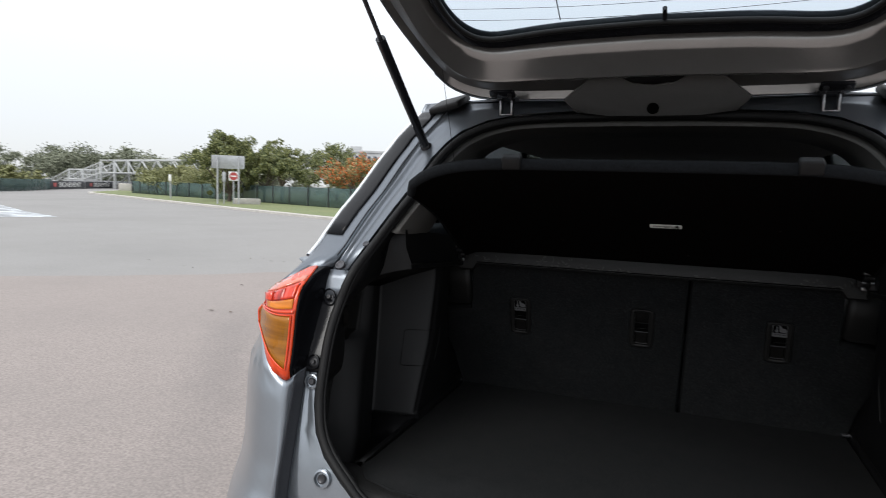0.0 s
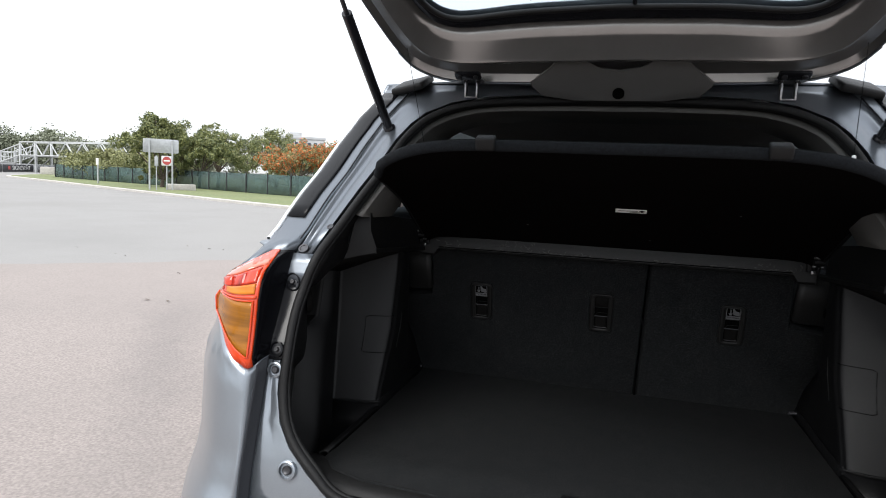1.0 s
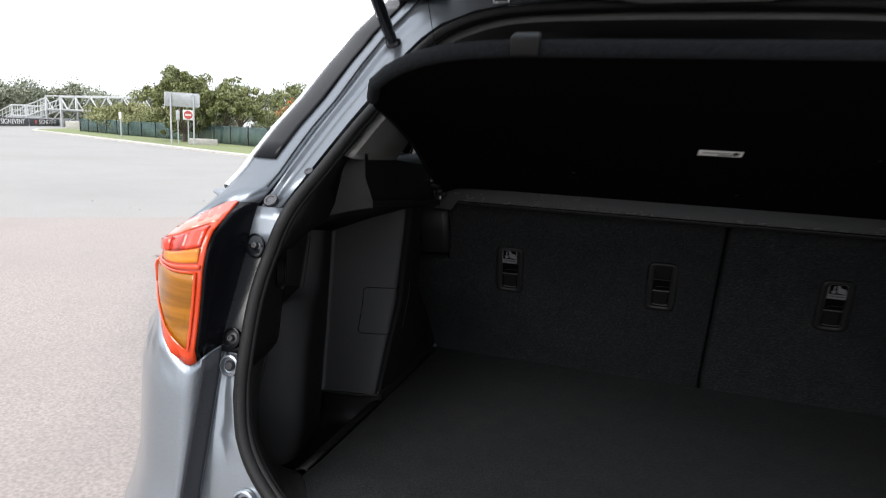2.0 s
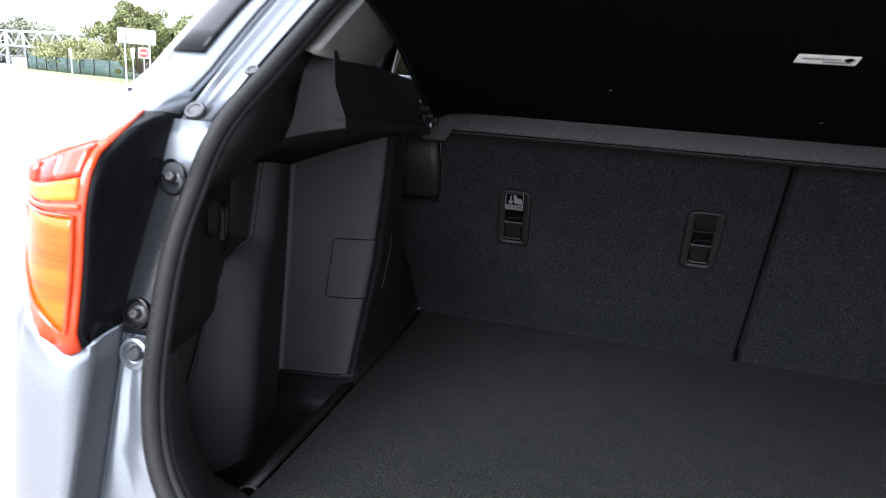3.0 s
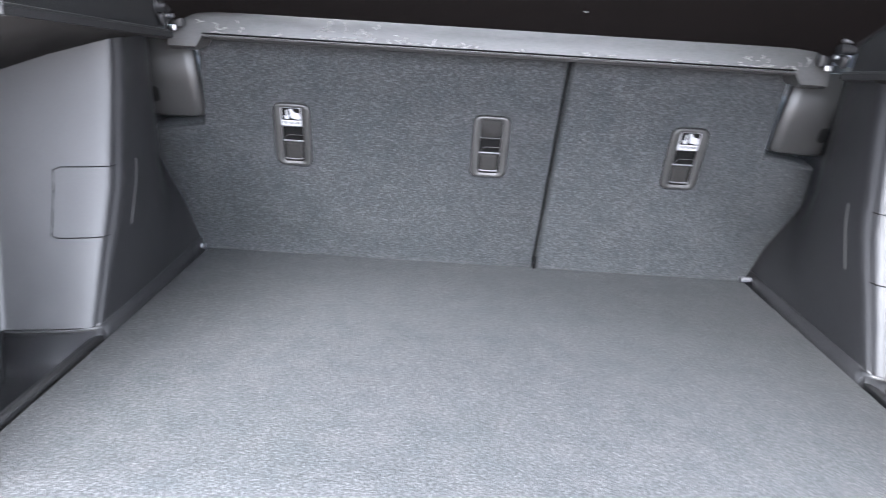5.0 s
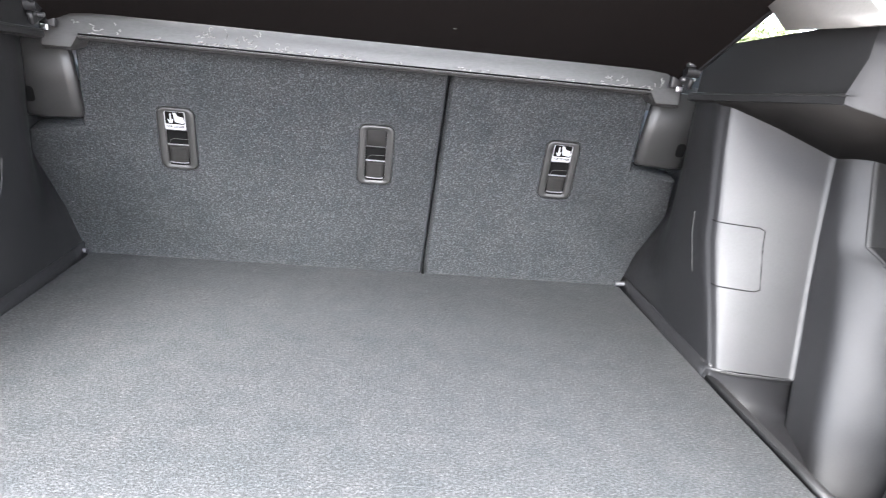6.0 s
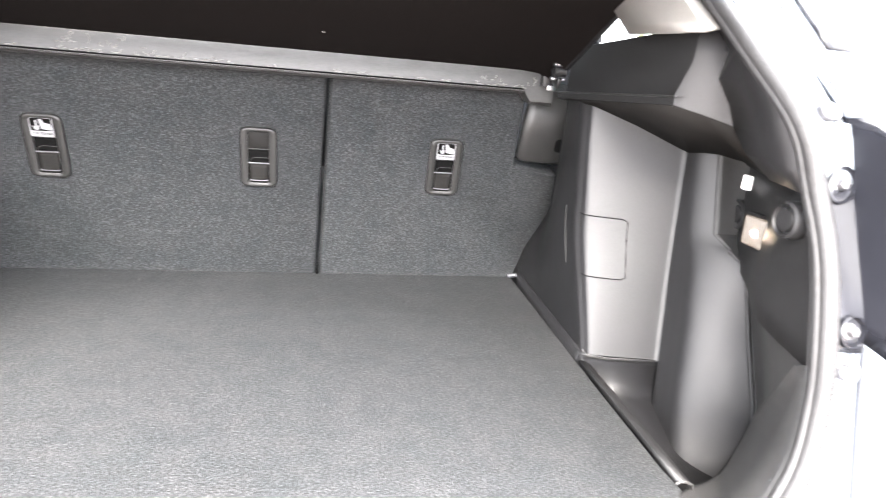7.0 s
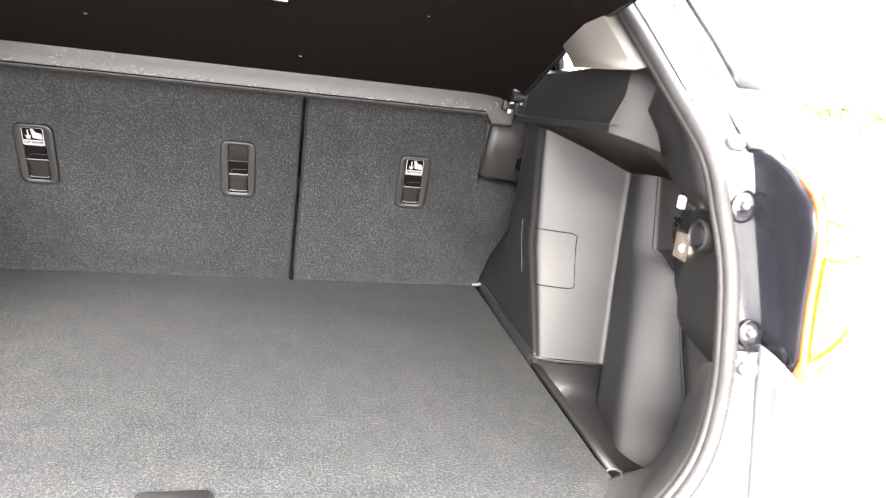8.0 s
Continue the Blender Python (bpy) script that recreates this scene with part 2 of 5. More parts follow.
smear(ASPHALT_PINK, (-4.4, 3.9), (-1.5, -0.1), 0.34, (0.84, 0.85, 0.86))
CONCRETE = material("concrete", (0.42, 0.40, 0.37), rough=0.9, scale=12, vary=0.15, bump=0.4, bump_scale=60, stain=0.4, stain_scale=1.5)
GRASS = material("grass", (0.13, 0.155, 0.062), rough=0.9, scale=9, vary=0.4, bump=0.8, bump_scale=30, stain=0.5, stain_scale=0.4, stain_colour=(0.20, 0.20, 0.09))
BARK = material("bark", (0.09, 0.07, 0.055), rough=0.9, scale=12, vary=0.4, bump=0.8, bump_scale=20)
GREEN_MESH = material("green_fence_mesh", (0.048, 0.085, 0.080), rough=0.85, scale=3, vary=0.35, stain=0.4, stain_scale=0.8, Alpha=0.72)
GALV = material("galvanised_steel", (0.42, 0.43, 0.44), rough=0.5, metal=0.4, scale=8, vary=0.15, stain=0.25, stain_scale=2)
SIGN_RED = material("sign_red", (0.42, 0.065, 0.06), rough=0.5, scale=8, vary=0.1)
BANNER = material("banner_dark", (0.03, 0.03, 0.035), rough=0.6, scale=3, vary=0.3)
BUILDING = material("building_render", (0.43, 0.435, 0.44), rough=0.9, scale=0.5, vary=0.1, stain=0.3, stain_scale=0.2)
WINDOW_FAR = material("far_window", (0.06, 0.07, 0.09), rough=0.15, scale=0.5, vary=0.3)
LEAF = leaf_material("leaf_green", (0.04, 0.06, 0.02), (0.235, 0.245, 0.085))
LEAF_PALE = leaf_material("leaf_pale", (0.10, 0.112, 0.045), (0.27, 0.27, 0.11))
# Paler, greyer leaves carry the distance haze in their own colour.
LEAF_FAR = leaf_material("leaf_far_hazed", (0.10, 0.115, 0.075), (0.22, 0.235, 0.16))
FLOWER = leaf_material("blossom_orange", (0.45, 0.07, 0.01), (0.62, 0.17, 0.03))


def glass_material(name, tint):
    m = bpy.data.materials.new(name)
    m.use_nodes = True
    n, l = m.node_tree.nodes, m.node_tree.links
    n.remove(n["Principled BSDF"])
    clear, gloss, mix, lay, fres = n.new("ShaderNodeBsdfTransparent"), n.new("ShaderNodeBsdfGlossy"), n.new("ShaderNodeMixShader"), n.new("ShaderNodeLayerWeight"), n.new("ShaderNodeMapRange")
    clear.inputs["Color"].default_value = (*tint, 1)
    gloss.inputs["Roughness"].default_value = 0.03
    power = n.new("ShaderNodeMath")
    power.operation = "POWER"
    power.inputs[1].default_value = 4.0
    l.new(lay.outputs["Facing"], power.inputs[0])
    l.new(power.outputs[0], fres.inputs["Value"])
    fres.inputs["To Min"].default_value, fres.inputs["To Max"].default_value = 0.05, 0.7
    l.new(fres.outputs[0], mix.inputs[0])
    l.new(clear.outputs[0], mix.inputs[1])
    l.new(gloss.outputs[0], mix.inputs[2])
    l.new(mix.outputs[0], n["Material Output"].inputs["Surface"])
    return m


GLASS_TINT = glass_material("window_glass_tinted", (0.30, 0.33, 0.35))
GLASS_DARK = glass_material("window_glass_dark", (0.05, 0.055, 0.06))
GLASS_GATE = glass_material("tailgate_glass", (0.70, 0.76, 0.80))
LAMP_GLOW = bpy.data.materials.new("courtesy_lamp_lens")
LAMP_GLOW.use_nodes = True
_b = LAMP_GLOW.node_tree.nodes["Principled BSDF"]
_b.inputs["Base Color"].default_value = (0.022, 0.018, 0.015, 1)
_b.inputs["Emission Color"].default_value = (1.0, 0.80, 0.60, 1)
_b.inputs["Emission Strength"].default_value = 0.0035
_b.inputs["Roughness"].default_value = 0.15


BULB_GLOW = LAMP_GLOW.copy()
BULB_GLOW.name = "courtesy_lamp_bulb"
BULB_GLOW.node_tree.nodes["Principled BSDF"].inputs["Emission Strength"].default_value = 5.0


# ---- mesh helpers ----
def finish(bm, name, mat, sharp=50):
    bmesh.ops.recalc_face_normals(bm, faces=bm.faces[:])
    me = bpy.data.meshes.new(name)
    bm.to_mesh(me)
    bm.free()
    for p in me.polygons:
        p.use_smooth = True
    me.set_sharp_from_angle(angle=radians(sharp))
    me.materials.append(mat)
    return me


def thing(name, label, category, bm=None, mat=None, group="", kind="", at=None):
    ob = new(name, finish(bm, name, mat) if bm else None)
    if at is not None:
        ob.matrix_world = at
    return tagged(ob, label, category, group, kind)


def part(name, bm, mat, parent, label="", thick=0.0, sharp=50):
    ob = new(name, finish(bm, name, mat, sharp))
    ob.parent = parent
    if thick:
        s = ob.modifiers.new("solid", "SOLIDIFY")
        s.thickness, s.offset = thick, 0
    return tagged(ob, label)


def grid(rows, closed=False):
    """A sheet through rows of points, all of one length."""
    bm = bmesh.new()
    vs = [[bm.verts.new(p) for p in row] for row in rows]
    m = len(rows[0])
    for a, b in zip(vs, vs[1:]):
        for i in range(m if closed else m - 1):
            j = (i + 1) % m
            try:
                bm.faces.new((a[i], a[j], b[j], b[i]))
            except ValueError:
                pass
    bmesh.ops.remove_doubles(bm, verts=bm.verts[:], dist=1e-5)
    return bm


def join(*bms):
    out = bmesh.new()
    for b in bms:
        me = bpy.data.meshes.new("tmp")
        b.to_mesh(me)
        b.free()
        out.from_mesh(me)
        bpy.data.meshes.remove(me)
    return out


def mirror(rows):
    return [[(-x, y, z) for x, y, z in row] for row in rows]


def box(size, m=Matrix(), bevel=0.0, seg=2):
    bm = bmesh.new()
    bmesh.ops.create_cube(bm, size=1, matrix=m @ Matrix.Diagonal((*size, 1)))
    if bevel:
        bmesh.ops.bevel(bm, geom=bm.edges[:], offset=bevel, segments=seg, affect="EDGES", profile=0.5)
    return bm


def rod(a, b, r, r2=None, seg=12):
    a, b = Vector(a), Vector(b)
    bm = bmesh.new()
    turn = (b - a).to_track_quat("Z", "Y").to_matrix().to_4x4()
    bmesh.ops.create_cone(bm, cap_ends=True, segments=seg, radius1=r, radius2=r if r2 is None else r2, depth=(b - a).length, matrix=Matrix.Translation((a + b) / 2) @ turn)
    return bm


def lathe(profile, m=Matrix(), seg=24):
    """A turned shape about z from (radius, height) pairs."""
    rows = [[m @ Vector((r * math.cos(2 * math.pi * k / seg), r * math.sin(2 * math.pi * k / seg), h)) for k in range(seg)] for r, h in profile]
    return grid(rows, closed=True)


def rounded(w, h, r, n=5):
    """Outline of a rounded rectangle about the origin."""
    pts = []
    for cx, cy, a0 in ((w / 2 - r, h / 2 - r, 0), (-w / 2 + r, h / 2 - r, 90), (-w / 2 + r, -h / 2 + r, 180), (w / 2 - r, -h / 2 + r, 270)):
        pts += [(cx + r * math.cos(radians(a0 + 90 * k / n)), cy + r * math.sin(radians(a0 + 90 * k / n))) for k in range(n + 1)]
    return pts


def plate(outline, depth, m=Matrix(), edge=0.0):
    """A solid plate from an outline in local x, y; it rises along local z, with a small chamfer."""
    bm = bmesh.new()
    cx, cy = sum(p[0] for p in outline) / len(outline), sum(p[1] for p in outline) / len(outline)
    rings = [(1.0, 0.0), (1.0, depth - edge)]
    loops = [[bm.verts.new(m @ Vector((x, y, h))) for x, y in outline] for _, h in rings]
    if edge:
        top = []
        for x, y in outline:
            d = math.hypot(x - cx, y - cy) or 1
            top.append(bm.verts.new(m @ Vector((cx + (x - cx) * (d - edge) / d, cy + (y - cy) * (d - edge) / d, depth))))
        loops.append(top)
    n = len(outline)
    for a, b in zip(loops, loops[1:]):
        for i in range(n):
            bm.faces.new((a[i], a[(i + 1) % n], b[(i + 1) % n], b[i]))
    bm.faces.new(loops[0][::-1])
    bm.faces.new(loops[-1])
    return bm


def curve(pts, n=6, closed=False):
    """A Catmull-Rom line through points of any dimension."""
    pts = [Vector(p) for p in pts]
    k, out = len(pts), []
    for i in range(k if closed else k - 1):
        p0, p1, p2, p3 = (pts[(i + d) % k] if closed else pts[min(max(i + d, 0), k - 1)] for d in (-1, 0, 1, 2))
        for j in range(n):
            t = j / n
            out.append(0.5 * (2 * p1 + (p2 - p0) * t + (2 * p0 - 5 * p1 + 4 * p2 - p3) * t * t + (3 * p1 - p0 - 3 * p2 + p3) * t ** 3))
    if not closed:
        out.append(pts[-1])
    return out


def tube(path, r, seg=8, closed=False, up=(0, 1, 0), flat=1.0):
    """A tube along a path; flat squeezes it across up."""
    rows, n = [], len(path)
    for i, p in enumerate(path):
        a, b = path[(i - 1) % n if closed else max(i - 1, 0)], path[(i + 1) % n if closed else min(i + 1, n - 1)]
        d = (Vector(b) - Vector(a)).normalized()
        s = d.cross(Vector(up)).normalized()
        u = s.cross(d)
        rows.append([Vector(p) + s * (r * math.cos(2 * math.pi * k / seg)) + u * (r * flat * math.sin(2 * math.pi * k / seg)) for k in range(seg)])
    if closed:
        rows.append(rows[0])
    return grid(rows, closed=True)


def lerp_table(table, v):
    return float(np.interp(v, [a for a, _ in table], [b for _, b in table]))


def text_mesh(body, size, m, depth=0.0003):
    data = bpy.data.curves.new("text", "FONT")
    data.body, data.size, data.align_x, data.align_y, data.extrude = body, size, "CENTER", "CENTER", depth
    ob = new("text", data)
    bpy.context.view_layer.update()
    me = bpy.data.meshes.new_from_object(ob.evaluated_get(bpy.context.evaluated_depsgraph_get()))
    bpy.data.objects.remove(ob)
    bm = bmesh.new()
    bm.from_mesh(me)
    bm.transform(m)
    return bm


# ---- the car's form: x across, y ahead, z up; the seat foot is at y 0 ----
TAIL = [(0.20, -0.74), (0.45, -0.80), (0.60, -0.79), (0.74, -0.765), (0.91, -0.716), (0.95, -0.710), (1.066, -0.654), (1.132, -0.630), (1.172, -0.58), (1.395, -0.322), (1.497, -0.225), (1.53, -0.19)]
OPEN = [(0.684, 0.0), (0.686, 0.2), (0.694, 0.36), (0.706, 0.43), (0.741, 0.475), (0.78, 0.519), (0.82, 0.545), (0.87, 0.559), (0.92, 0.563), (1.0, 0.566), (1.06, 0.562), (1.12, 0.547), (1.18, 0.530), (1.25, 0.512), (1.31, 0.493), (1.37, 0.480), (1.41, 0.460), (1.44, 0.432), (1.468, 0.375), (1.485, 0.29), (1.493, 0.12), (1.494, 0.0)]
SHOULDER = [(0.96, 0.74), (1.03, 0.69), (1.10, 0.655), (1.14, 0.652), (1.181, 0.650), (1.235, 0.643), (1.287, 0.629), (1.358, 0.619), (1.418, 0.604), (1.50, 0.562)]


def tail_y(z):
    return lerp_table(TAIL, z)


def open_x(z):
    return lerp_table(OPEN, z)


def quarter_line(z):
    """Plan of the rear quarter at height z, from the opening's jamb round the corner to the side, in 33 points."""
    y = tail_y(z)
    r = lerp_table(LAMP_REAR, z) if z > 0.93 else y - 0.038
    b = min(max((0.975 - z) / 0.05, 0), 1)
    low = [(0.586, y), (0.592, (y + r) / 2), (0.596, r), (0.608, r - 0.006), (0.648 + 0.008 * b, r + 0.003 - 0.002 * b), (0.698 + 0.012 * b, r + 0.042), (0.752 + 0.014 * b, r + 0.108), (0.805 + 0.014 * b, r + 0.20), (0.844 + 0.016 * b, r + 0.32)]
    bulge = lerp_table([(0.45, 0.008), (0.567, 0.010), (0.625, 0.015), (0.655, 0.010), (0.678, 0.004), (0.70, -0.003), (0.717, -0.008), (0.763, -0.011), (0.80, -0.005), (0.85, 0.002), (0.90, 0.010), (0.925, 0.006), (0.948, 0.0)], z)
    low = [(px + bulge * 0.3 * (k > 4), py - bulge * min(1, max(0, k - 2) / 1.5)) for k, (px, py) in enumerate(low)]
    s = lerp_table(SHOULDER, z)
    high = [(s - 0.078, y), (s - 0.070, y - 0.006), (s - 0.058, y - 0.005), (s - 0.030, y - 0.002), (s - 0.007, y + 0.006), (s, y + 0.02), (s + 0.002, y + 0.09), (s + 0.004, y + 0.2), (s + 0.006, y + 0.36)]
    blend = [min(max((z - b0) / 0.06, 0), 1) for b0 in (1.10, 1.10, 1.10, 1.10, 1.10, 1.075, 1.03, 0.99, 0.965)]
    return curve([Vector(p).lerp(Vector(q), t) for p, q, t in zip(low, high, blend)], 4)


def quarter(k, z):
    return quarter_line(z)[4 * k]


LAMP_REAR = [(0.93, -0.758), (0.97, -0.748), (1.0, -0.742), (1.045, -0.735), (1.075, -0.727), (1.10, -0.710), (1.13, -0.675), (1.2, -0.62)]
LAMP_LOW = [0.940, 0.934, 0.927, 0.924, 0.953, 0.985, 1.000, 1.006, 1.008]
LAMP_HIGH = [1.128, 1.130, 1.130, 1.128, 1.105, 1.085, 1.066, 1.045, 1.03]


LAMP_LOW, LAMP_HIGH = ([v.x for v in curve([(v, 0) for v in line], 4)] for line in (LAMP_LOW, LAMP_HIGH))
ALL = range(33)


def quarter_rows(lo, hi, cols, steps, off=0.0):
    """Rows of the rear quarter between two heights per column, pushed out by off."""
    rows = []
    for i in range(steps + 1):
        row = []
        for k in cols:
            z = lo[k] + (hi[k] - lo[k]) * i / steps
            line = quarter_line(z)
            d = (line[min(k + 1, 32)] - line[max(k - 1, 0)]).normalized()
            row.append((line[k].x + d.y * off, line[k].y - d.x * off, z))
        rows.append(row)
    return rows


car = thing("car", "metallic grey-blue compact SUV with its tailgate open", "car")
SIDES = (1, -1)


def both(rows, side):
    return rows if side > 0 else mirror(rows)


# opening line, seal and inner garnish
half = [(x, tail_y(z), z) for z, x in OPEN]
loop = curve(half + [(-x, y, z) for x, y, z in half[-2:0:-1]], 5, closed=True)
centre = Vector((0, -0.6, 1.08))


def inward(p, d, dy=0.0):
    """A loop point moved towards the opening's middle, across the opening."""
    v = Vector((-p.x / 0.55, 0, (centre.z - p.z) / 0.40))
    v.normalize()
    return p + v * d + Vector((0, dy, 0))


seal_path = [inward(p, 0.0165, -0.006) for p in loop]
part("door_seal", tube(seal_path, 0.0088, 10, closed=True), RUBBER, car, "black rubber weatherstrip round the boot opening")
part("seal_lip", tube([inward(p, 0.0225, 0.001) for p in loop], 0.005, 8, closed=True), RUBBER, car)

dist = [0.0]
for p, q in zip(seal_path, seal_path[1:] + seal_path[:1]):
    dist.append(dist[-1] + (q - p).length)
closed_path = seal_path + seal_path[:1]
fine = []
for s in np.arange(0, dist[-1], 0.0048):
    i = int(np.searchsorted(dist, s, side="right")) - 1
    fine.append(closed_path[i].lerp(closed_path[i + 1], (s - dist[i]) / (dist[i + 1] - dist[i])))
ribs = bmesh.new()
for i, p in enumerate(fine):
    side_dir = (fine[(i + 1) % len(fine)] - p).normalized()
    q = inward(p, -0.0008, -0.0084)
    across = Vector((0, -1, 0)).cross(side_dir).normalized()
    ring = [q + across * a + Vector((0, -1, 0)) * h + side_dir * s for s in (-0.0011, 0.0011) for a, h in ((-0.0026, -0.003), (-0.0014, 0.0010), (0.0014, 0.0010), (0.0026, -0.003))]
    v = [ribs.verts.new(r) for r in ring]
    for k in range(3):
        ribs.faces.new((v[k], v[k + 1], v[k + 5], v[k + 4]))
    ribs.faces.new(v[:4])
    ribs.faces.new(v[:3:-1])
tagged(part("seal_ribs", ribs, RUBBER, car), kind="stuff")

# painted jamb from the seal out to the quarter, both sides
for sd in SIDES:
    zs = [0.55, 0.60, 0.65, 0.68] + [z for z, _ in OPEN] + [1.515]
    rows = []
    for z in zs:
        x0 = open_x(z) if 0.684 < z < 1.494 else 0.0
        x1, y1 = quarter(0, z)
        y = tail_y(z)
        w = x1 - x0
        groove = lerp_table([(0.80, 0.0), (0.90, 0.006), (1.40, 0.006), (1.47, 0.0)], z)
        rows.append([(x0, y + 0.03, z), (x0 + 0.002, y, z), (x0 + 0.4 * w, y, z), (x0 + 0.48 * w, y + groove, z), (x0 + 0.75 * w, y + groove, z), (x0 + 0.85 * w, y, z), (x1, y1, z)])
    # Above this height the jamb takes the shade-darkened paint.
    cut = zs.index(1.12)
    part("jamb_panel", grid(both(rows[:cut + 1], sd)), PAINT, car, thick=0.0016)
    part("upper_jamb_panel", grid(both(rows[cut:], sd)), PAINT_SHADED, car, thick=0.0016)
    lo = [0.24] * 33
    part("rear_corner_panel", grid(both(quarter_rows(lo, LAMP_LOW, ALL, 44), sd)), PAINT, car, thick=0.002)
    # Dark sheet laid over the paint where the corner turns into shade.
    part("corner_inner_strip", grid(both(quarter_rows(lo, [z - 0.003 for z in LAMP_LOW], range(1, 8), 26, 0.0015), sd)), CORNER_SHADE, car, "dark grey strip painted as the shaded inside of the bumper corner", thick=0.001)
    part("rear_pillar_panel", grid(both(quarter_rows(LAMP_HIGH, [1.515] * 33, ALL, 20), sd)), PAINT_SHADED, car, thick=0.002)
    part("pillar_strip", grid(both(quarter_rows([1.19] * 33, [1.49] * 33, range(9, 17), 12, 0.003), sd)), LAMP_SIDE, car, "gloss black strip along the pillar", thick=0.004)

    seam = [Vector(r[0]) for r in both([[quarter_rows([z] * 33, [z] * 33, (3,), 1, 0.001)[0][0]] for z in np.linspace(1.15, 1.49, 16)], sd)]
    part("pillar_seam", tube(seam, 0.0016, 6), GLOSS_BLACK, car)
    outer_edge = [Vector(r[0]) for r in both([[quarter_rows([z] * 33, [z] * 33, (18,), 1, 0.002)[0][0]] for z in np.linspace(1.145, 1.49, 16)], sd)]
    part("pillar_edge", tube(outer_edge, 0.0055, 8), BRIGHT_EDGE, car, "pale pillar edge with its sky highlight put into the colour")
    lip = [(0.600, -0.640, 1.131), (0.632, -0.644, 1.133), (0.648, -0.640, 1.135), (0.660, -0.634, 1.139)], [(0.598, -0.632, 1.137), (0.632, -0.632, 1.140), (0.647, -0.624, 1.145), (0.661, -0.630, 1.141)]
    part("pillar_lip", grid(both([list(r) for r in lip], sd)), PAINT, car, "small painted flange over the lamp", thick=0.002)

    # tail lamp
    lamp = new("tail_lamp")
    lamp.parent = car
    tagged(lamp, "red and amber tail lamp with a black inner side")
    def band(t0, t1):
        return [a + (b - a) * t0 for a, b in zip(LAMP_LOW, LAMP_HIGH)], [a + (b - a) * t1 for a, b in zip(LAMP_LOW, LAMP_HIGH)]

    part("housing_side", grid(both(quarter_rows(LAMP_LOW, LAMP_HIGH, range(0, 10), 10, 0.001), sd)), LAMP_SIDE, lamp, thick=0.002)
    part("lens_border", grid(both(quarter_rows(LAMP_LOW, LAMP_HIGH, range(9, 29), 12, 0.001), sd)), RED_RIM, lamp, thick=0.004)
    part("amber_lens", grid(both(quarter_rows(*band(0.10, 0.585), range(11, 23), 8, 0.004), sd)), AMBER_LENS, lamp, "amber indicator lens", thick=0.003)
    amber_rim = [p for p in quarter_rows(*band(0.10, 0.585), range(11, 23), 8, 0.006)]
    rim_line = amber_rim[0] + [r[-1] for r in amber_rim[1:-1]] + amber_rim[-1][::-1] + [r[0] for r in amber_rim[-2:0:-1]]
    part("amber_rim", tube([Vector(p) for p in both([rim_line], sd)[0]], 0.0016, 6, closed=True, up=(0.3, 1, 0.2)), RED_RIM, lamp, "raised edge round the amber lens")
    part("lens_divider", grid(both(quarter_rows(*band(0.605, 0.63), range(10, 25), 2, 0.005), sd)), RED_RIM, lamp, thick=0.003)
    part("lower_reflector", grid(both(quarter_rows(*band(0.645, 0.735), range(11, 19), 4, 0.004), sd)), ORANGE_LENS, lamp, "orange reflector strip", thick=0.003)
    for c0, c1, mt in ((11, 14, RED_LENS), (14, 17, RED_DEEP), (17, 20, RED_LENS), (20, 23, RED_DEEP)):
        part("red_lens", grid(both(quarter_rows(*band(0.745 if c0 < 19 else 0.65, 0.87), range(c0, c1 + 1), 6, 0.0045 if mt is RED_LENS else 0.0035), sd)), mt, lamp, "red lamp lens", thick=0.003)
    part("top_lens", grid(both(quarter_rows(*band(0.885, 0.985), range(10, 25), 4, 0.0035), sd)), RED_PALE, lamp, "red top of the lens, paled for its sky reflection", thick=0.002)
    # bracket with bolts beside the lamp
    rows = []
    for z in np.linspace(0.930, 1.124, 12):
        x0, y = open_x(z) - 0.007, tail_y(z)
        rows.append([(x0, y + 0.001, z), (x0 + 0.002, y - 0.0035, z), (0.572, y - 0.0045, z), (0.5855, y - 0.0045, z), (0.588, y - 0.001, z)])
    part("bracket_jamb", grid(both(rows[8:], sd)), PAINT_SHADED, car, "painted jamb above the lamp bracket", thick=0.001, sharp=30)
    part("lamp_bracket", grid(both(rows[:9], sd)), BRACKET, car, "dark lamp bracket with a dull gloss", thick=0.001, sharp=30)
    part("bracket_edge", tube([Vector((0.5875 * sd, tail_y(z) - 0.0035, z)) for z in np.linspace(0.935, 1.122, 10)], 0.0026, 10), GLOSS_BLACK, car, "rounded shiny edge of the lamp housing")
    for name, x, z, r in (("lamp_bolt", 0.571, 1.070, 0.0115), ("lamp_bolt", 0.570, 0.950, 0.0110), ("bumper_clip", 0.570, 0.912, 0.0135), ("bumper_clip", 0.515, 0.745, 0.016), ("pillar_plug", 0.534, 1.178, 0.0075), ("pillar_plug", 0.566, 1.136, 0.011)):
        e = 0.02
        nrm = Vector((0, -1, (tail_y(z + e) - tail_y(z - e)) / (2 * e))).normalized()
        m = Matrix.Translation((x * sd, tail_y(z) - 0.006, z)) @ nrm.to_track_quat("Z", "Y").to_matrix().to_4x4()
        if name == "pillar_plug":
            part(name, lathe([(0.0001, 0.0005), (r * 0.55, 0.0005), (r * 0.6, 0.0015), (r * 0.9, 0.0015), (r, 0.0), (r, -0.008)], m @ Matrix.Translation((0, 0, -0.004)), 20), STEEL_DARK, car)
        elif name == "lamp_bolt":
            lean = m @ pose(0, 0, 0, 0, 0, -28 * sd) @ Matrix.Diagonal((1.0, 1.3 if z > 1 else 1.08, 1.0, 1))
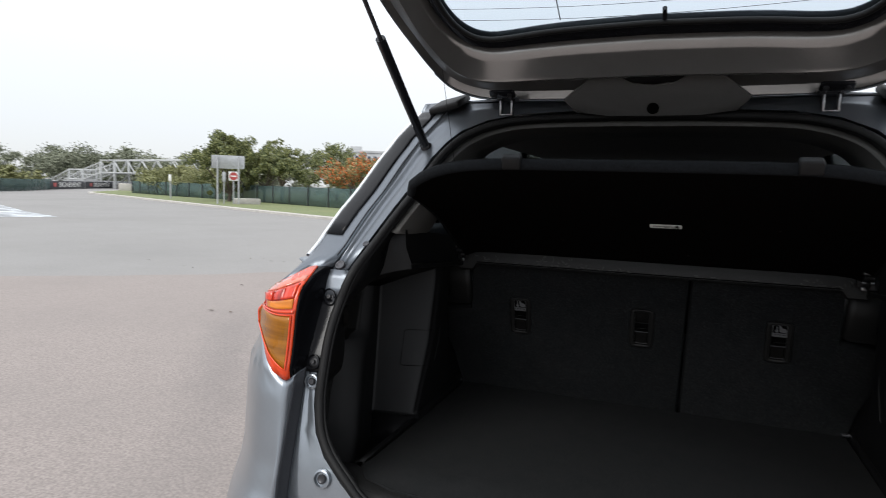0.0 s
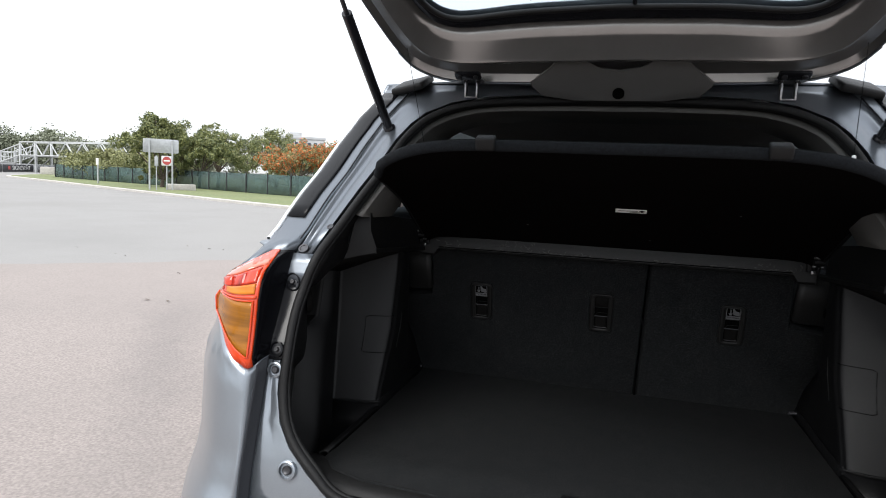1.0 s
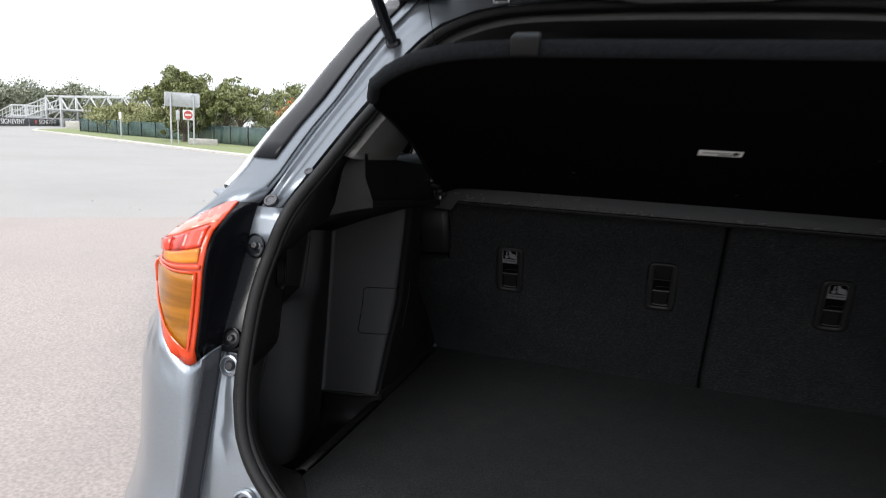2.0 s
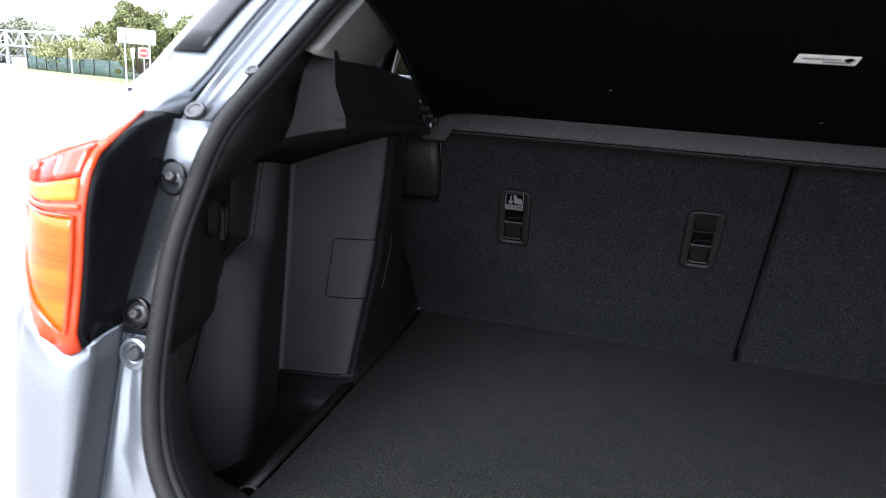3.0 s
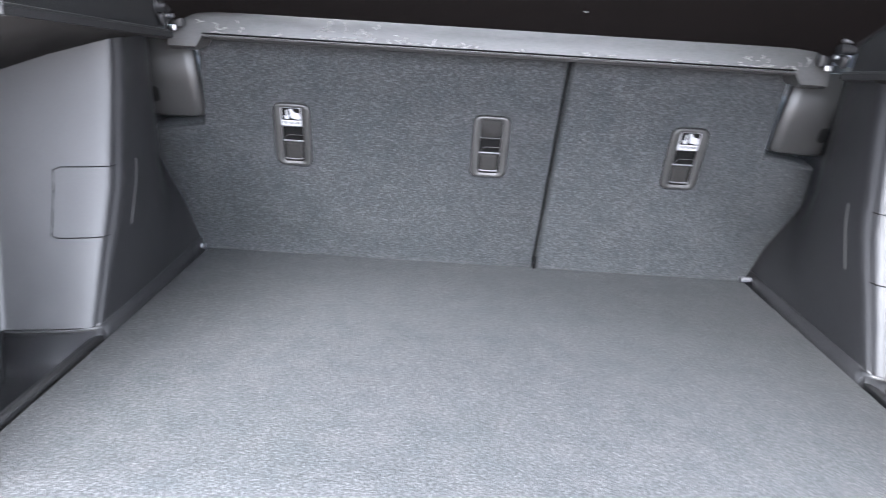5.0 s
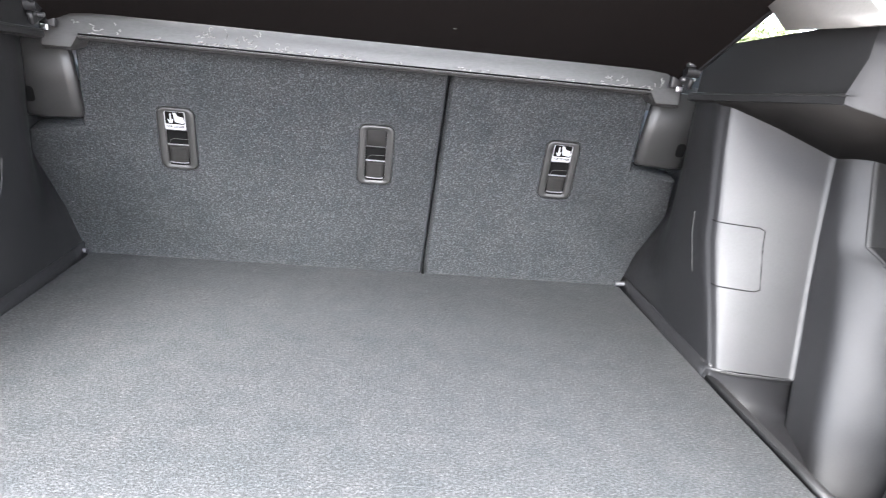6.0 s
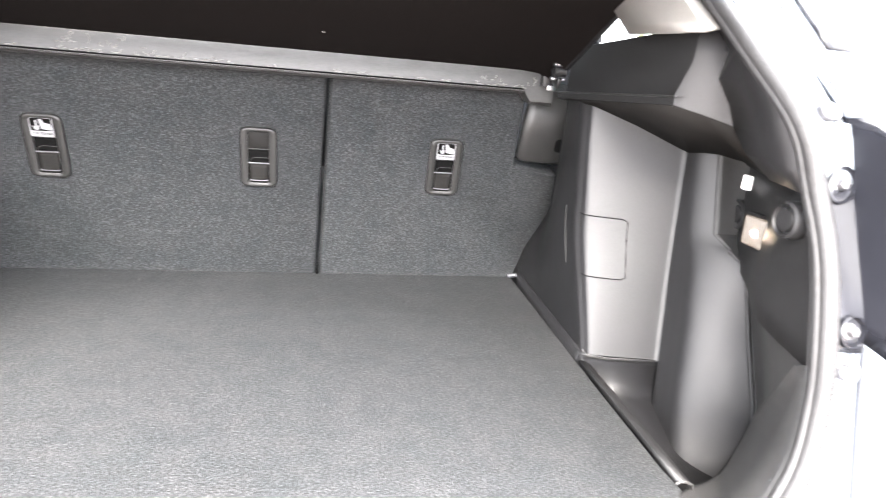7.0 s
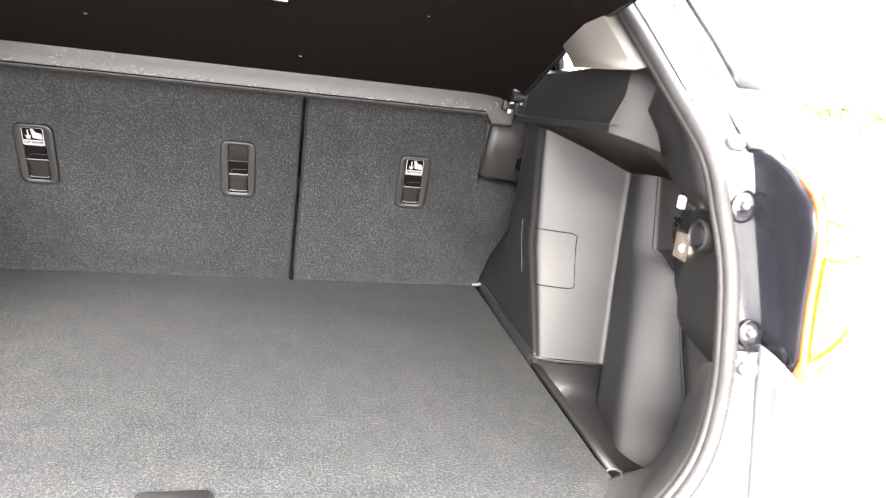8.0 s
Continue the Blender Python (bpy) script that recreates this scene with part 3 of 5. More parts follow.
            cup = part(name, lathe([(r * 1.28, -0.004), (r * 1.24, 0.0020), (r * 1.12, 0.0026), (r * 1.02, -0.001), (r * 0.95, -0.0045), (0.0001, -0.005)], lean, 28), LAMP_SIDE, car, "oval black bolt recess")
            part("bolt_flange", lathe([(r * 0.72, -0.0045), (r * 0.72, -0.002), (r * 0.60, -0.001), (0.0001, -0.001)], m, 20), BOLT, cup)
            part("bolt_head", lathe([(r * 0.46, -0.002), (r * 0.46, 0.0035), (r * 0.38, 0.005), (r * 0.2, 0.005), (r * 0.15, 0.004), (0.0001, 0.004)], m, 6), BOLT, cup)
        else:
            cup = part(name, lathe([(r * 1.15, -0.004), (r * 1.1, 0.002), (r * 0.9, 0.003), (r * 0.8, -0.003), (0.0001, -0.003)], m, 20), PAINT, car)
            part("bolt_head", lathe([(r * 0.55, -0.003), (r * 0.55, 0.001), (r * 0.42, 0.003), (r * 0.36, 0.002), (0.0001, 0.002)], m, 16), STEEL_DARK, cup)

# ---- boot interior ----
ARCH = {  # seat side to the crease of the wheel arch's rear face
    0.74: [(0.505, 0.03), (0.503, -0.05), (0.499, -0.2), (0.4973, -0.3353), (0.5021, -0.3609), (0.5192, -0.3726), (0.607, -0.389)],
    0.82: [(0.524, 0.03), (0.52, -0.05), (0.497, -0.17), (0.4923, -0.3025), (0.4971, -0.3309), (0.5152, -0.3461), (0.614, -0.366)],
    0.91: [(0.56, 0.03), (0.554, -0.05), (0.5, -0.15), (0.4873, -0.2675), (0.4921, -0.2959), (0.5112, -0.3134), (0.62, -0.345)],
    1.04: [(0.545, 0.03), (0.54, -0.06), (0.503, -0.15), (0.4873, -0.2382), (0.4921, -0.2649), (0.5112, -0.2808), (0.626, -0.32)],
    1.11: [(0.545, 0.03), (0.54, -0.06), (0.503, -0.15), (0.4873, -0.2282), (0.4921, -0.2549), (0.5112, -0.2708), (0.628, -0.31)],
}
POCKET = {  # crease, inner side, bend and outer edge of the rear column, then the wall back to the opening
    0.56: [(0.592, -0.452), (0.597, -0.481), (0.605, -0.508), (0.646, -0.537), (0.692, -0.559), (0.695, -0.566), (0.686, -0.606), (0.625, -0.680)],
    0.62: [(0.597, -0.430), (0.599, -0.460), (0.604, -0.492), (0.646, -0.520), (0.691, -0.538), (0.694, -0.545), (0.679, -0.589), (0.616, -0.666)],
    0.655: [(0.600, -0.415), (0.602, -0.445), (0.607, -0.477), (0.647, -0.507), (0.690, -0.527), (0.693, -0.534), (0.676, -0.578), (0.612, -0.660)],
    0.68: [(0.602, -0.405), (0.604, -0.435), (0.609, -0.467), (0.648, -0.498), (0.689, -0.518), (0.692, -0.525), (0.671, -0.572), (0.609, -0.655)],
    0.74: [(0.607, -0.389), (0.609, -0.419), (0.614, -0.451), (0.648, -0.484), (0.684, -0.506), (0.687, -0.513), (0.662, -0.561), (0.605, -0.635)],
    0.82: [(0.614, -0.366), (0.616, -0.396), (0.621, -0.428), (0.648, -0.457), (0.677, -0.476), (0.680, -0.483), (0.653, -0.539), (0.598, -0.620)],
    0.912: [(0.619, -0.349), (0.623, -0.372), (0.629, -0.394), (0.647, -0.424), (0.669, -0.448), (0.672, -0.455), (0.638, -0.520), (0.585, -0.605)],
    0.942: [(0.621, -0.340), (0.625, -0.358), (0.629, -0.370), (0.637, -0.382), (0.647, -0.394), (0.697, -0.404), (0.640, -0.500), (0.582, -0.600)],
    1.04: [(0.626, -0.320), (0.629, -0.336), (0.633, -0.346), (0.640, -0.356), (0.649, -0.365), (0.695, -0.380), (0.638, -0.500), (0.580, -0.600)],
    1.11: [(0.628, -0.310), (0.631, -0.326), (0.635, -0.337), (0.642, -0.347), (0.650, -0.356), (0.695, -0.370), (0.638, -0.500), (0.580, -0.600)],
}
POCKET_Z = (0.56, 0.59, 0.62, 0.655, 0.68, 0.71, 0.74, 0.78, 0.82, 0.87, 0.912, 0.927, 0.942, 0.97, 1.0, 1.04, 1.11)


def table_rows(table, zs, cut, tail=False):
    keys = sorted(table)
    rows = []
    for z in zs:
        pts = [(lerp_table([(k, table[k][i][0]) for k in keys], z), lerp_table([(k, table[k][i][1]) for k in keys], z)) for i in range(len(table[keys[0]]))]
        if tail:
            pts.append((open_x(max(z, 0.70)) - 0.013, tail_y(max(z, 0.70)) + 0.006))
        line = curve(pts[:cut], 5)[:-1] + curve(pts[cut - 1:], 5) if cut else curve(pts, 5)
        rows.append([(p[0], p[1], z) for p in line])
    return rows


ARCH_Z = (0.742, 0.775, 0.81, 0.852, 0.88, 0.91, 0.938, 0.97, 1.005, 1.04, 1.075, 1.11)
for sd in SIDES:
    trim = new("side_trim")
    trim.parent = car
    tagged(trim, "dark grained plastic boot side trim over the wheel arch")
    arch_rows = table_rows(ARCH, ARCH_Z, 0)
    part("arch_cover", grid(both(arch_rows, sd)), TRIM, trim, sharp=60)
    pocket_rows = table_rows(POCKET, POCKET_Z, 5, True)
    part("pocket_column", grid(both([r[:21] for r in pocket_rows], sd)), TRIM, trim, thick=0.002, sharp=60)
    part("pocket_wall", grid(both([r[20:] for r in pocket_rows], sd)), GARNISH, trim, thick=0.002, sharp=40)
    fillet = []
    for z in np.linspace(0.742, 1.11, 14):
        c = [Vector((lerp_table([(k, t[k][i][0]) for k in sorted(t)], z), lerp_table([(k, t[k][i][1]) for k in sorted(t)], z))) for t, i in ((ARCH, 5), (ARCH, 6), (POCKET, 1))]
        a, b = c[1] + (c[0] - c[1]).normalized() * 0.007, c[1] + (c[2] - c[1]).normalized() * 0.007
        fillet.append([(*(a.lerp(c[1], u).lerp(c[1].lerp(b, u), u) + Vector((-0.0004, -0.0006))), z) for u in (0, 0.2, 0.4, 0.6, 0.8, 1)])
    part("crease_fillet", grid(both(fillet, sd)), TRIM, trim, "soft rounded crease of the wheel arch", sharp=80)
    part("column_edge", tube([Vector(p) for p in both([[(r[20][0] - 0.001, r[20][1], r[20][2]) for r in pocket_rows[2:12]]], sd)[0]], 0.0028, 8), TRIM, trim)
    part("arch_foot", grid(both([[(x - 0.001, y, z) for x, y in ARCH[0.74][:5]] for z in (0.744, 0.69)], sd)), TRIM, trim, thick=0.002)
    # shallow shelf edge under the arch, its rear wall and the chute down into the pocket
    brow = [(0.494, -0.345, 0.7415), (0.505, -0.366, 0.7415), (0.530, -0.3785, 0.7415), (0.607, -0.3905, 0.7415)]
    chute = [brow]
    for dy, z in ((0.004, 0.737), (0.006, 0.730), (0.004, 0.700), (-0.003, 0.687), (-0.016, 0.679), (-0.075, 0.655), (-0.145, 0.620), (-0.18, 0.560)):
        chute.append([(0.494, -0.362 + dy, z), (0.508, -0.370 + dy, z), (0.545, -0.380 + dy, z), (0.622 + max(0, -dy) * 0.2, -0.391 + dy, z)])
    part("pocket_chute", grid(both(chute, sd)), TRIM, trim, thick=0.002, sharp=60)
    # The ledge's bright line is a tube in lighter grey, a painted highlight.
    part("ledge_edge_glint", tube([Vector(p) for p in both([[(0.499, -0.352, 0.728), (0.501, -0.361, 0.7355), (0.506, -0.3665, 0.7375), (0.530, -0.3755, 0.7375), (0.607, -0.3875, 0.7395)]], sd)[0]], 0.0016, 6), BEZEL, trim)
    bottom = [[(0.47, y, 0.555), (0.60, y, 0.555), (0.76, y, 0.555)] for y in (-0.40, -0.50, -0.60, -0.70)]
    part("pocket_floor", grid(both(bottom, sd)), TRIM_SOFT, trim, thick=0.003)
    # access lid wrapped round the arch's edge
    cols = [i for i, p in enumerate(arch_rows[5]) if p[1] < -0.245 and p[0] < 0.572]

    def lifted(r, i, off):
        d = (Vector(r[i + 1]) - Vector(r[i - 1])).normalized()
        return (r[i][0] + d.y * off, r[i][1] - d.x * off, r[i][2])

    lid_rows = [[lifted(r, i, 0.0009) for i in cols] for r in arch_rows[3:7]]
    part("access_lid", grid(both(lid_rows, sd)), TRIM, trim, sharp=60)
    first = next(k for k, p in enumerate(lid_rows[1]) if p[0] > 0.4925 and p[1] < -0.28)
    L0, L1 = lid_rows[0][first:], lid_rows[-1][first:]
    edge = L0[:-1] + [Vector(L0[-2]).lerp(Vector(L0[-1]), 0.7), Vector(L0[-1]).lerp(Vector(lid_rows[1][-1]), 0.12)] + [r[-1] for r in lid_rows[1:-1]] + [Vector(L1[-1]).lerp(Vector(lid_rows[-2][-1]), 0.12), Vector(L1[-2]).lerp(Vector(L1[-1]), 0.7)] + L1[-2::-1]
    part("lid_gap", tube([Vector(p) for p in both([edge], sd)[0]], 0.0008, 6, up=(0, 0.3, 1)), BLACK_FLAT, trim)
    # Paler tube put in for the highlight along the lid's inner edge.
    part("lid_edge_glint", tube([Vector(p) for p in both([[r[0] for r in lid_rows]], sd)[0]], 0.0009, 6, up=(0, 1, 0)), BEAM, trim)
    # shelf support: flat inner face with a lip along its foot, rear end, underside and top
    sx = 0.012 if sd > 0 else -0.008
    foot = [(0.476 + sx + 0.009 * k / 4, -0.17 - 0.3235 * k / 4, 1.104 + 0.024 * k / 4) for k in range(5)]
    crown = [(0.479 + sx + 0.009 * k / 4, -0.17 - 0.3245 * k / 4, 1.172 + 0.031 * k / 4) for k in range(5)]
    part("support_face", grid(both([foot, crown], sd)), TRIM_SOFT, trim, "flat dark plastic shelf support", sharp=20)
    ledge = [[(x - dx, y - 0.003 * (k == 4), z - dz) for dx, dz in ((0.0, -0.001), (0.011, 0.0), (0.0135, 0.0015), (0.0135, 0.009), (0.0, 0.012))] for k, (x, y, z) in enumerate(foot)]
    part("support_lip", grid(both(ledge, sd)), TRIM_SOFT, trim, sharp=30)
    # Light caught by the lip is drawn as a lighter grey tube.
    part("support_edge_glint", tube([Vector(p) for p in both([[(x - 0.0125, y, z) for x, y, z in foot]], sd)[0]], 0.0014, 6), BEZEL, trim)
    lit_low = [(0.472, -0.4935, 1.117), (0.485, -0.495, 1.116), (0.507, -0.502, 1.111), (0.525, -0.509, 1.106), (0.539, -0.515, 1.102)]
    lit_step = [(0.472, -0.4932, 1.127), (0.485, -0.4935, 1.128), (0.504, -0.501, 1.128), (0.518, -0.507, 1.127), (0.530, -0.512, 1.125)]
    lit_mid = [(0.4865, -0.4942, 1.166), (0.4866, -0.4942, 1.166), (0.500, -0.500, 1.171), (0.510, -0.504, 1.176), (0.519, -0.507, 1.181)]
    lit_high = [(0.488, -0.4945, 1.203), (0.4881, -0.4945, 1.203), (0.494, -0.489, 1.207), (0.501, -0.487, 1.211), (0.507, -0.486, 1.215)]
    lit_low, lit_step, lit_mid, lit_high = ([(x + sx, y, z) for x, y, z in line] for line in (lit_low, lit_step, lit_mid, lit_high))
    part("support_end", grid(both([lit_low, lit_step, lit_mid, lit_high], sd)), TRIM, trim, "smooth plastic end of the shelf support", sharp=20)
    inner_edge = [(0.556, -0.585, 1.058), (0.548, -0.550, 1.078), lit_low[4], lit_step[4], (0.524, -0.5095, 1.151), lit_mid[4], lit_high[4]]
    outer_edge = [(open_x(p[2]) - 0.0195, tail_y(p[2]) + 0.010, p[2]) for p in inner_edge]
    between = [tuple(Vector(a).lerp(Vector(b), 0.5) + Vector((0.001, 0.001, 0))) for a, b in zip(inner_edge, outer_edge)]
    part("pillar_garnish", grid(both([inner_edge, between, outer_edge], sd)), TRIM, trim, thick=0.001, sharp=60)
    rim = [(0.497, -0.16, 1.098), (0.492, -0.248, 1.094), (0.562, -0.285, 1.070), (0.630, -0.322, 1.042), (0.706, -0.352, 1.034), (0.640, -0.49, 1.04), (0.602, -0.552, 1.05), (0.556, -0.588, 1.057)]
    lip = [(foot[k][0] - (0.012 if k else 0), foot[k][1], foot[k][2] - 0.010) for k in range(5)] + [lit_low[2], lit_low[4], inner_edge[1]]
    # Matt black used here so the colour holds the shade under the support.
    part("support_underside", grid(both([rim, lip], sd)), TRIM_MATT, trim, thick=0.001)
    part("support_top", grid(both([crown + lit_high[2:], [(0.60, -0.15, 1.172), (0.605, -0.2, 1.182), (0.605, -0.3, 1.195), (0.60, -0.36, 1.203), (0.58, -0.42, 1.208), (0.55, -0.46, 1.212), (0.535, -0.47, 1.215), (0.53, -0.48, 1.218)]], sd)), TRIM_SOFT, trim, thick=0.001)
    panel = []
    for z in (0.905, 0.935, 0.98, 1.02, 1.055):
        line = [(0.698, -0.380), (0.637, -0.497), (0.578, -0.597), (open_x(z) - 0.013, tail_y(z) + 0.004)]
        lo = max(0.0, (0.93 - z) / 0.03)
        panel.append([(p[0] - 0.004 + 0.005 * lo, p[1] + 0.002, z) for p in curve(line, 5)])
    part("service_panel", grid(both(panel, sd)), TRIM_SOFT, trim, "flat black plastic panel", thick=0.003)
    # caps, side details
    if sd > 0:
        wall = Vector((-0.88, 0.47, 0)).normalized()
        def on_wall(x, y, z, out=0.002, turn=0.0):
            face = Matrix.Rotation(math.radians(turn), 3, "Z") @ wall
            return Matrix.Translation(Vector((x, y, z)) + wall * 0.003 + face * out) @ face.to_track_quat("Z", "Y").to_matrix().to_4x4()
        for x, y, z, r in ((0.692, -0.385, 0.970, 0.020), (0.551, -0.640, 1.030, 0.017)):
            part("round_cap", lathe([(r * 1.1, -0.014), (r * 1.06, 0.003), (r * 0.9, 0.0045), (r * 0.8, 0.0), (r * 0.68, 0.0), (r * 0.62, 0.004), (0.0001, 0.0045)], on_wall(x, y, z, 0.006, 26)), TRIM, trim, "round black plastic cap")
        cl = part("courtesy_lamp", plate(rounded(0.086, 0.044, 0.004), 0.010, on_wall(0.627, -0.514, 0.980, -0.003, 9) @ pose(0, 0, 0, 0, 0, 8), 0.002), TRIM_SOFT, trim, "small lit boot lamp")
        part("lamp_lens", plate(rounded(0.076, 0.036, 0.003), 0.0035, on_wall(0.627, -0.514, 0.980, 0.0065, 9) @ pose(0, 0, 0, 0, 0, 8), 0.001), LAMP_GLOW, cl, "clear glowing lens")
        part("bulb", lathe([(0.0001, -0.004), (0.003, -0.003), (0.0045, 0), (0.003, 0.003), (0.0001, 0.004)], on_wall(0.627, -0.514, 0.980, 0.0105, 9) @ pose(0.008, 0, 0, 0, 90, 0) @ Matrix.Scale(2.2, 4, (0, 0, 1)), 12), BULB_GLOW, cl, "small warm bulb")
        for k in range(-4, 5):
            fm = on_wall(0.627, -0.514, 0.980, 0.0092, 9) @ pose(0, 0, 0, 0, 0, 8)
            part("lens_flute", rod(fm @ Vector((0.0078 * k, -0.016, 0)), fm @ Vector((0.0078 * k, 0.016, 0)), 0.0028, 0.0028, 8), LAMP_GLOW, cl)
        part("white_tag", plate(rounded(0.015, 0.019, 0.002), 0.006, on_wall(0.672, -0.413, 1.021, 0.0, 20), 0.0), WHITE, trim, "small white tag")
    else:
        wall = Vector((0.88, 0.47, 0)).normalized()
        m = Matrix.Translation(Vector((-0.641, -0.476, 0.983))) @ wall.to_track_quat("Z", "Y").to_matrix().to_4x4()
        frame_rows = [[m @ Vector((x, y, h)) for x, y in rounded(w, t, 0.004)] for w, t, h in ((0.048, 0.046, -0.004), (0.046, 0.044, 0.005), (0.036, 0.034, 0.006), (0.033, 0.031, -0.003))]
        hook = part("bag_hook", grid(frame_rows, closed=True), TRIM, trim, "black plastic bag hook in a square recess")
        # Black floor plate paints the shade inside the hook recess.
        part("hook_recess", plate(rounded(0.036, 0.034, 0.003), 0.001, m @ Matrix.Translation((0, 0, -0.0015)), 0), BLACK_FLAT, hook)
        part("hook_tongue", join(box((0.008, 0.030, 0.008), m @ Matrix.Translation((-0.012, 0, 0.004)), 0.002), box((0.030, 0.007, 0.008), m @ Matrix.Translation((0, -0.013, 0.004)), 0.002)), TRIM_SOFT, hook)
        m = Matrix.Translation(Vector((-0.566, -0.604, 1.022)) + wall * 0.010) @ wall.to_track_quat("Z", "Y").to_matrix().to_4x4()
        part("round_cap", lathe([(0.023, -0.012), (0.022, -0.004), (0.019, -0.002), (0.017, -0.007), (0.015, -0.007), (0.013, -0.003), (0.0001, -0.002)], m), TRIM_MATT, trim, "round black plastic cap")
    # light upper pillar trim from the opening to the quarter window
    rows = []
    for z in np.linspace(1.21, 1.475, 10):
        rows.append([(open_x(z) - 0.02, tail_y(z) + 0.012, z), (open_x(z) - 0.005, tail_y(z) + 0.06, z), (0.60 - (z - 1.2) * 0.22, max(tail_y(z) + 0.20, -0.30), z)])
    part("upper_pillar_trim", grid(both(rows, sd)), TRIM_LIGHT, trim, "pale beige-grey pillar trim", thick=0.003)

# moulded corner of the opening's garnish, down to the floor board
for sd in (1, -1):
    inner = curve([(0.546, -0.690, 0.90), (0.602, -0.606, 0.80), (0.645, -0.552, 0.735), (0.642, -0.547, 0.705), (0.60, -0.580, 0.694), (0.552, -0.614, 0.708), (0.505, -0.637, 0.7165), (0.462, -0.681, 0.7165), (0.395, -0.704, 0.7165), (0.20, -0.714, 0.7165)], 4)
    outer = curve([inward(Vector((open_x(z), tail_y(z), z)), 0.018, 0.004) for z in (0.905, 0.82, 0.768, 0.745, 0.730, 0.720)] + [Vector(p) for p in ((0.44, -0.752, 0.716), (0.38, -0.757, 0.7135), (0.30, -0.758, 0.713), (0.20, -0.758, 0.712))], 4)
    middle = [p.lerp(q, 0.5) + Vector((0, 0, 0.003)) for p, q in zip(inner, outer)]
    part("corner_garnish", grid(both([inner, [p.lerp(m, 0.15) + Vector((0, 0, 0.002)) for p, m in zip(inner, middle)], middle, outer], sd)), GARNISH, car, "moulded dark plastic corner garnish", thick=0.0015, sharp=80)

# garnish inside the seal, sill plate
part("opening_garnish", grid([[inward(p, d, dy) for p in loop] for d, dy in ((0.017, 0.0), (0.0195, 0.008), (0.020, 0.014))], closed=True), GARNISH, car)
sill = []
for y, z in ((-0.752, 0.700), (-0.745, 0.711), (-0.735, 0.716), (-0.715, 0.714), (-0.69, 0.700)):
    sill.append([(x, y + 0.12 * max(0, abs(x) - 0.36), z) for x in np.linspace(-0.47, 0.47, 31)])
part("sill_plate", grid(sill), GARNISH, car, "dark plastic loading sill plate", thick=0.003)
top_arc = [p for p in loop if p.z > 1.2]
k0 = max(range(len(top_arc)), key=lambda i: (top_arc[i - 1] - top_arc[i]).length)
top_arc = top_arc[k0:] + top_arc[:k0]
part("header_trim", grid([[inward(p, d, dy) for p in top_arc] for d, dy in ((0.024, 0.012), (0.037, 0.015), (0.045, 0.06), (0.050, 0.16))]), TRIM_LIGHT, car, "pale trim round the top of the opening", thick=0.003)

# luggage floor board
out_half = [(0.497, 0.004), (0.497, -0.20), (0.497, -0.40), (0.499, -0.60), (0.503, -0.640), (0.468, -0.686), (0.40, -0.712), (0.2, -0.722)]
outline = out_half + [(-x, y) for x, y in out_half[::-1]]
board = thing("luggage_floor", "charcoal carpeted luggage floor board in the boot", "boot floor", plate(outline, 0.016, pose(0, 0, 0.706, 0, 0, 0), 0.004), CARPET)
hm = pose(0.004, -0.658, 0.7215)
part("pull_handle", plate(rounded(0.075, 0.028, 0.006), 0.006, hm, 0.002), TRIM_SOFT, board, "black plastic pull handle")
for sd in (1, -1):
    strip = [[(sd * (x + dx), y, z) for dx, z in ((-0.003, 0.7215), (-0.002, 0.7265), (0.004, 0.7275), (0.0115, 0.7245), (0.013, 0.716), (0.012, 0.66))] for x, y in ((0.499, -0.352), (0.5005, -0.45), (0.502, -0.56), (0.503, -0.634))]
    part("edge_strip", grid(strip), TRIM_SOFT, board, "dark plastic edge strip", thick=0.0008, sharp=40)
    part("strip_end", tube([Vector((sd * x, y, z)) for x, y, z in ((0.498, -0.633, 0.7235), (0.501, -0.6345, 0.7275), (0.507, -0.636, 0.7280), (0.5145, -0.637, 0.7250), (0.5165, -0.637, 0.716))], 0.0019, 6, up=(0, 1, 0)), BEAM, board, "small grey strip end")

# rear seat backs
SLOPE = 0.2264


def on_seat(x, z, out=0.0):
    n = Vector((0, -1, -SLOPE)).normalized()
    m = Matrix(((1, 0, 0, 0), (0, SLOPE * -1 / math.hypot(1, SLOPE), n.y, 0), (0, 1 / math.hypot(1, SLOPE), n.z, 0), (0, 0, 0, 1)))
    return Matrix.Translation(Vector((x, -SLOPE * (z - 0.72), z)) + n * out) @ m


def seat_back(outline, label):
    o = [(x, (z - 0.72) * math.hypot(1, SLOPE)) for x, z in outline]
    if sum(a[0] * b[1] - b[0] * a[1] for a, b in zip(o, o[1:] + o[:1])) < 0:
        o = o[::-1]
    m = on_seat(0, 0.72, -0.05)
    return thing("rear_seat_back", label, "seat back", plate(o, 0.05, m, 0.006), CARPET, group="rear seat backs")


wide = seat_back([(0.110, 0.715), (-0.505, 0.715), (-0.520, 0.79), (-0.556, 0.87), (-0.550, 0.945), (-0.462, 0.96), (-0.448, 1.13), (0.120, 1.13)], "charcoal carpeted back of the wider folding rear seat")
narrow = seat_back([(0.116, 0.715), (0.505, 0.715), (0.520, 0.79), (0.556, 0.87), (0.550, 0.945), (0.462, 0.96), (0.456, 1.13), (0.126, 1.13)], "charcoal carpeted back of the narrower folding rear seat")


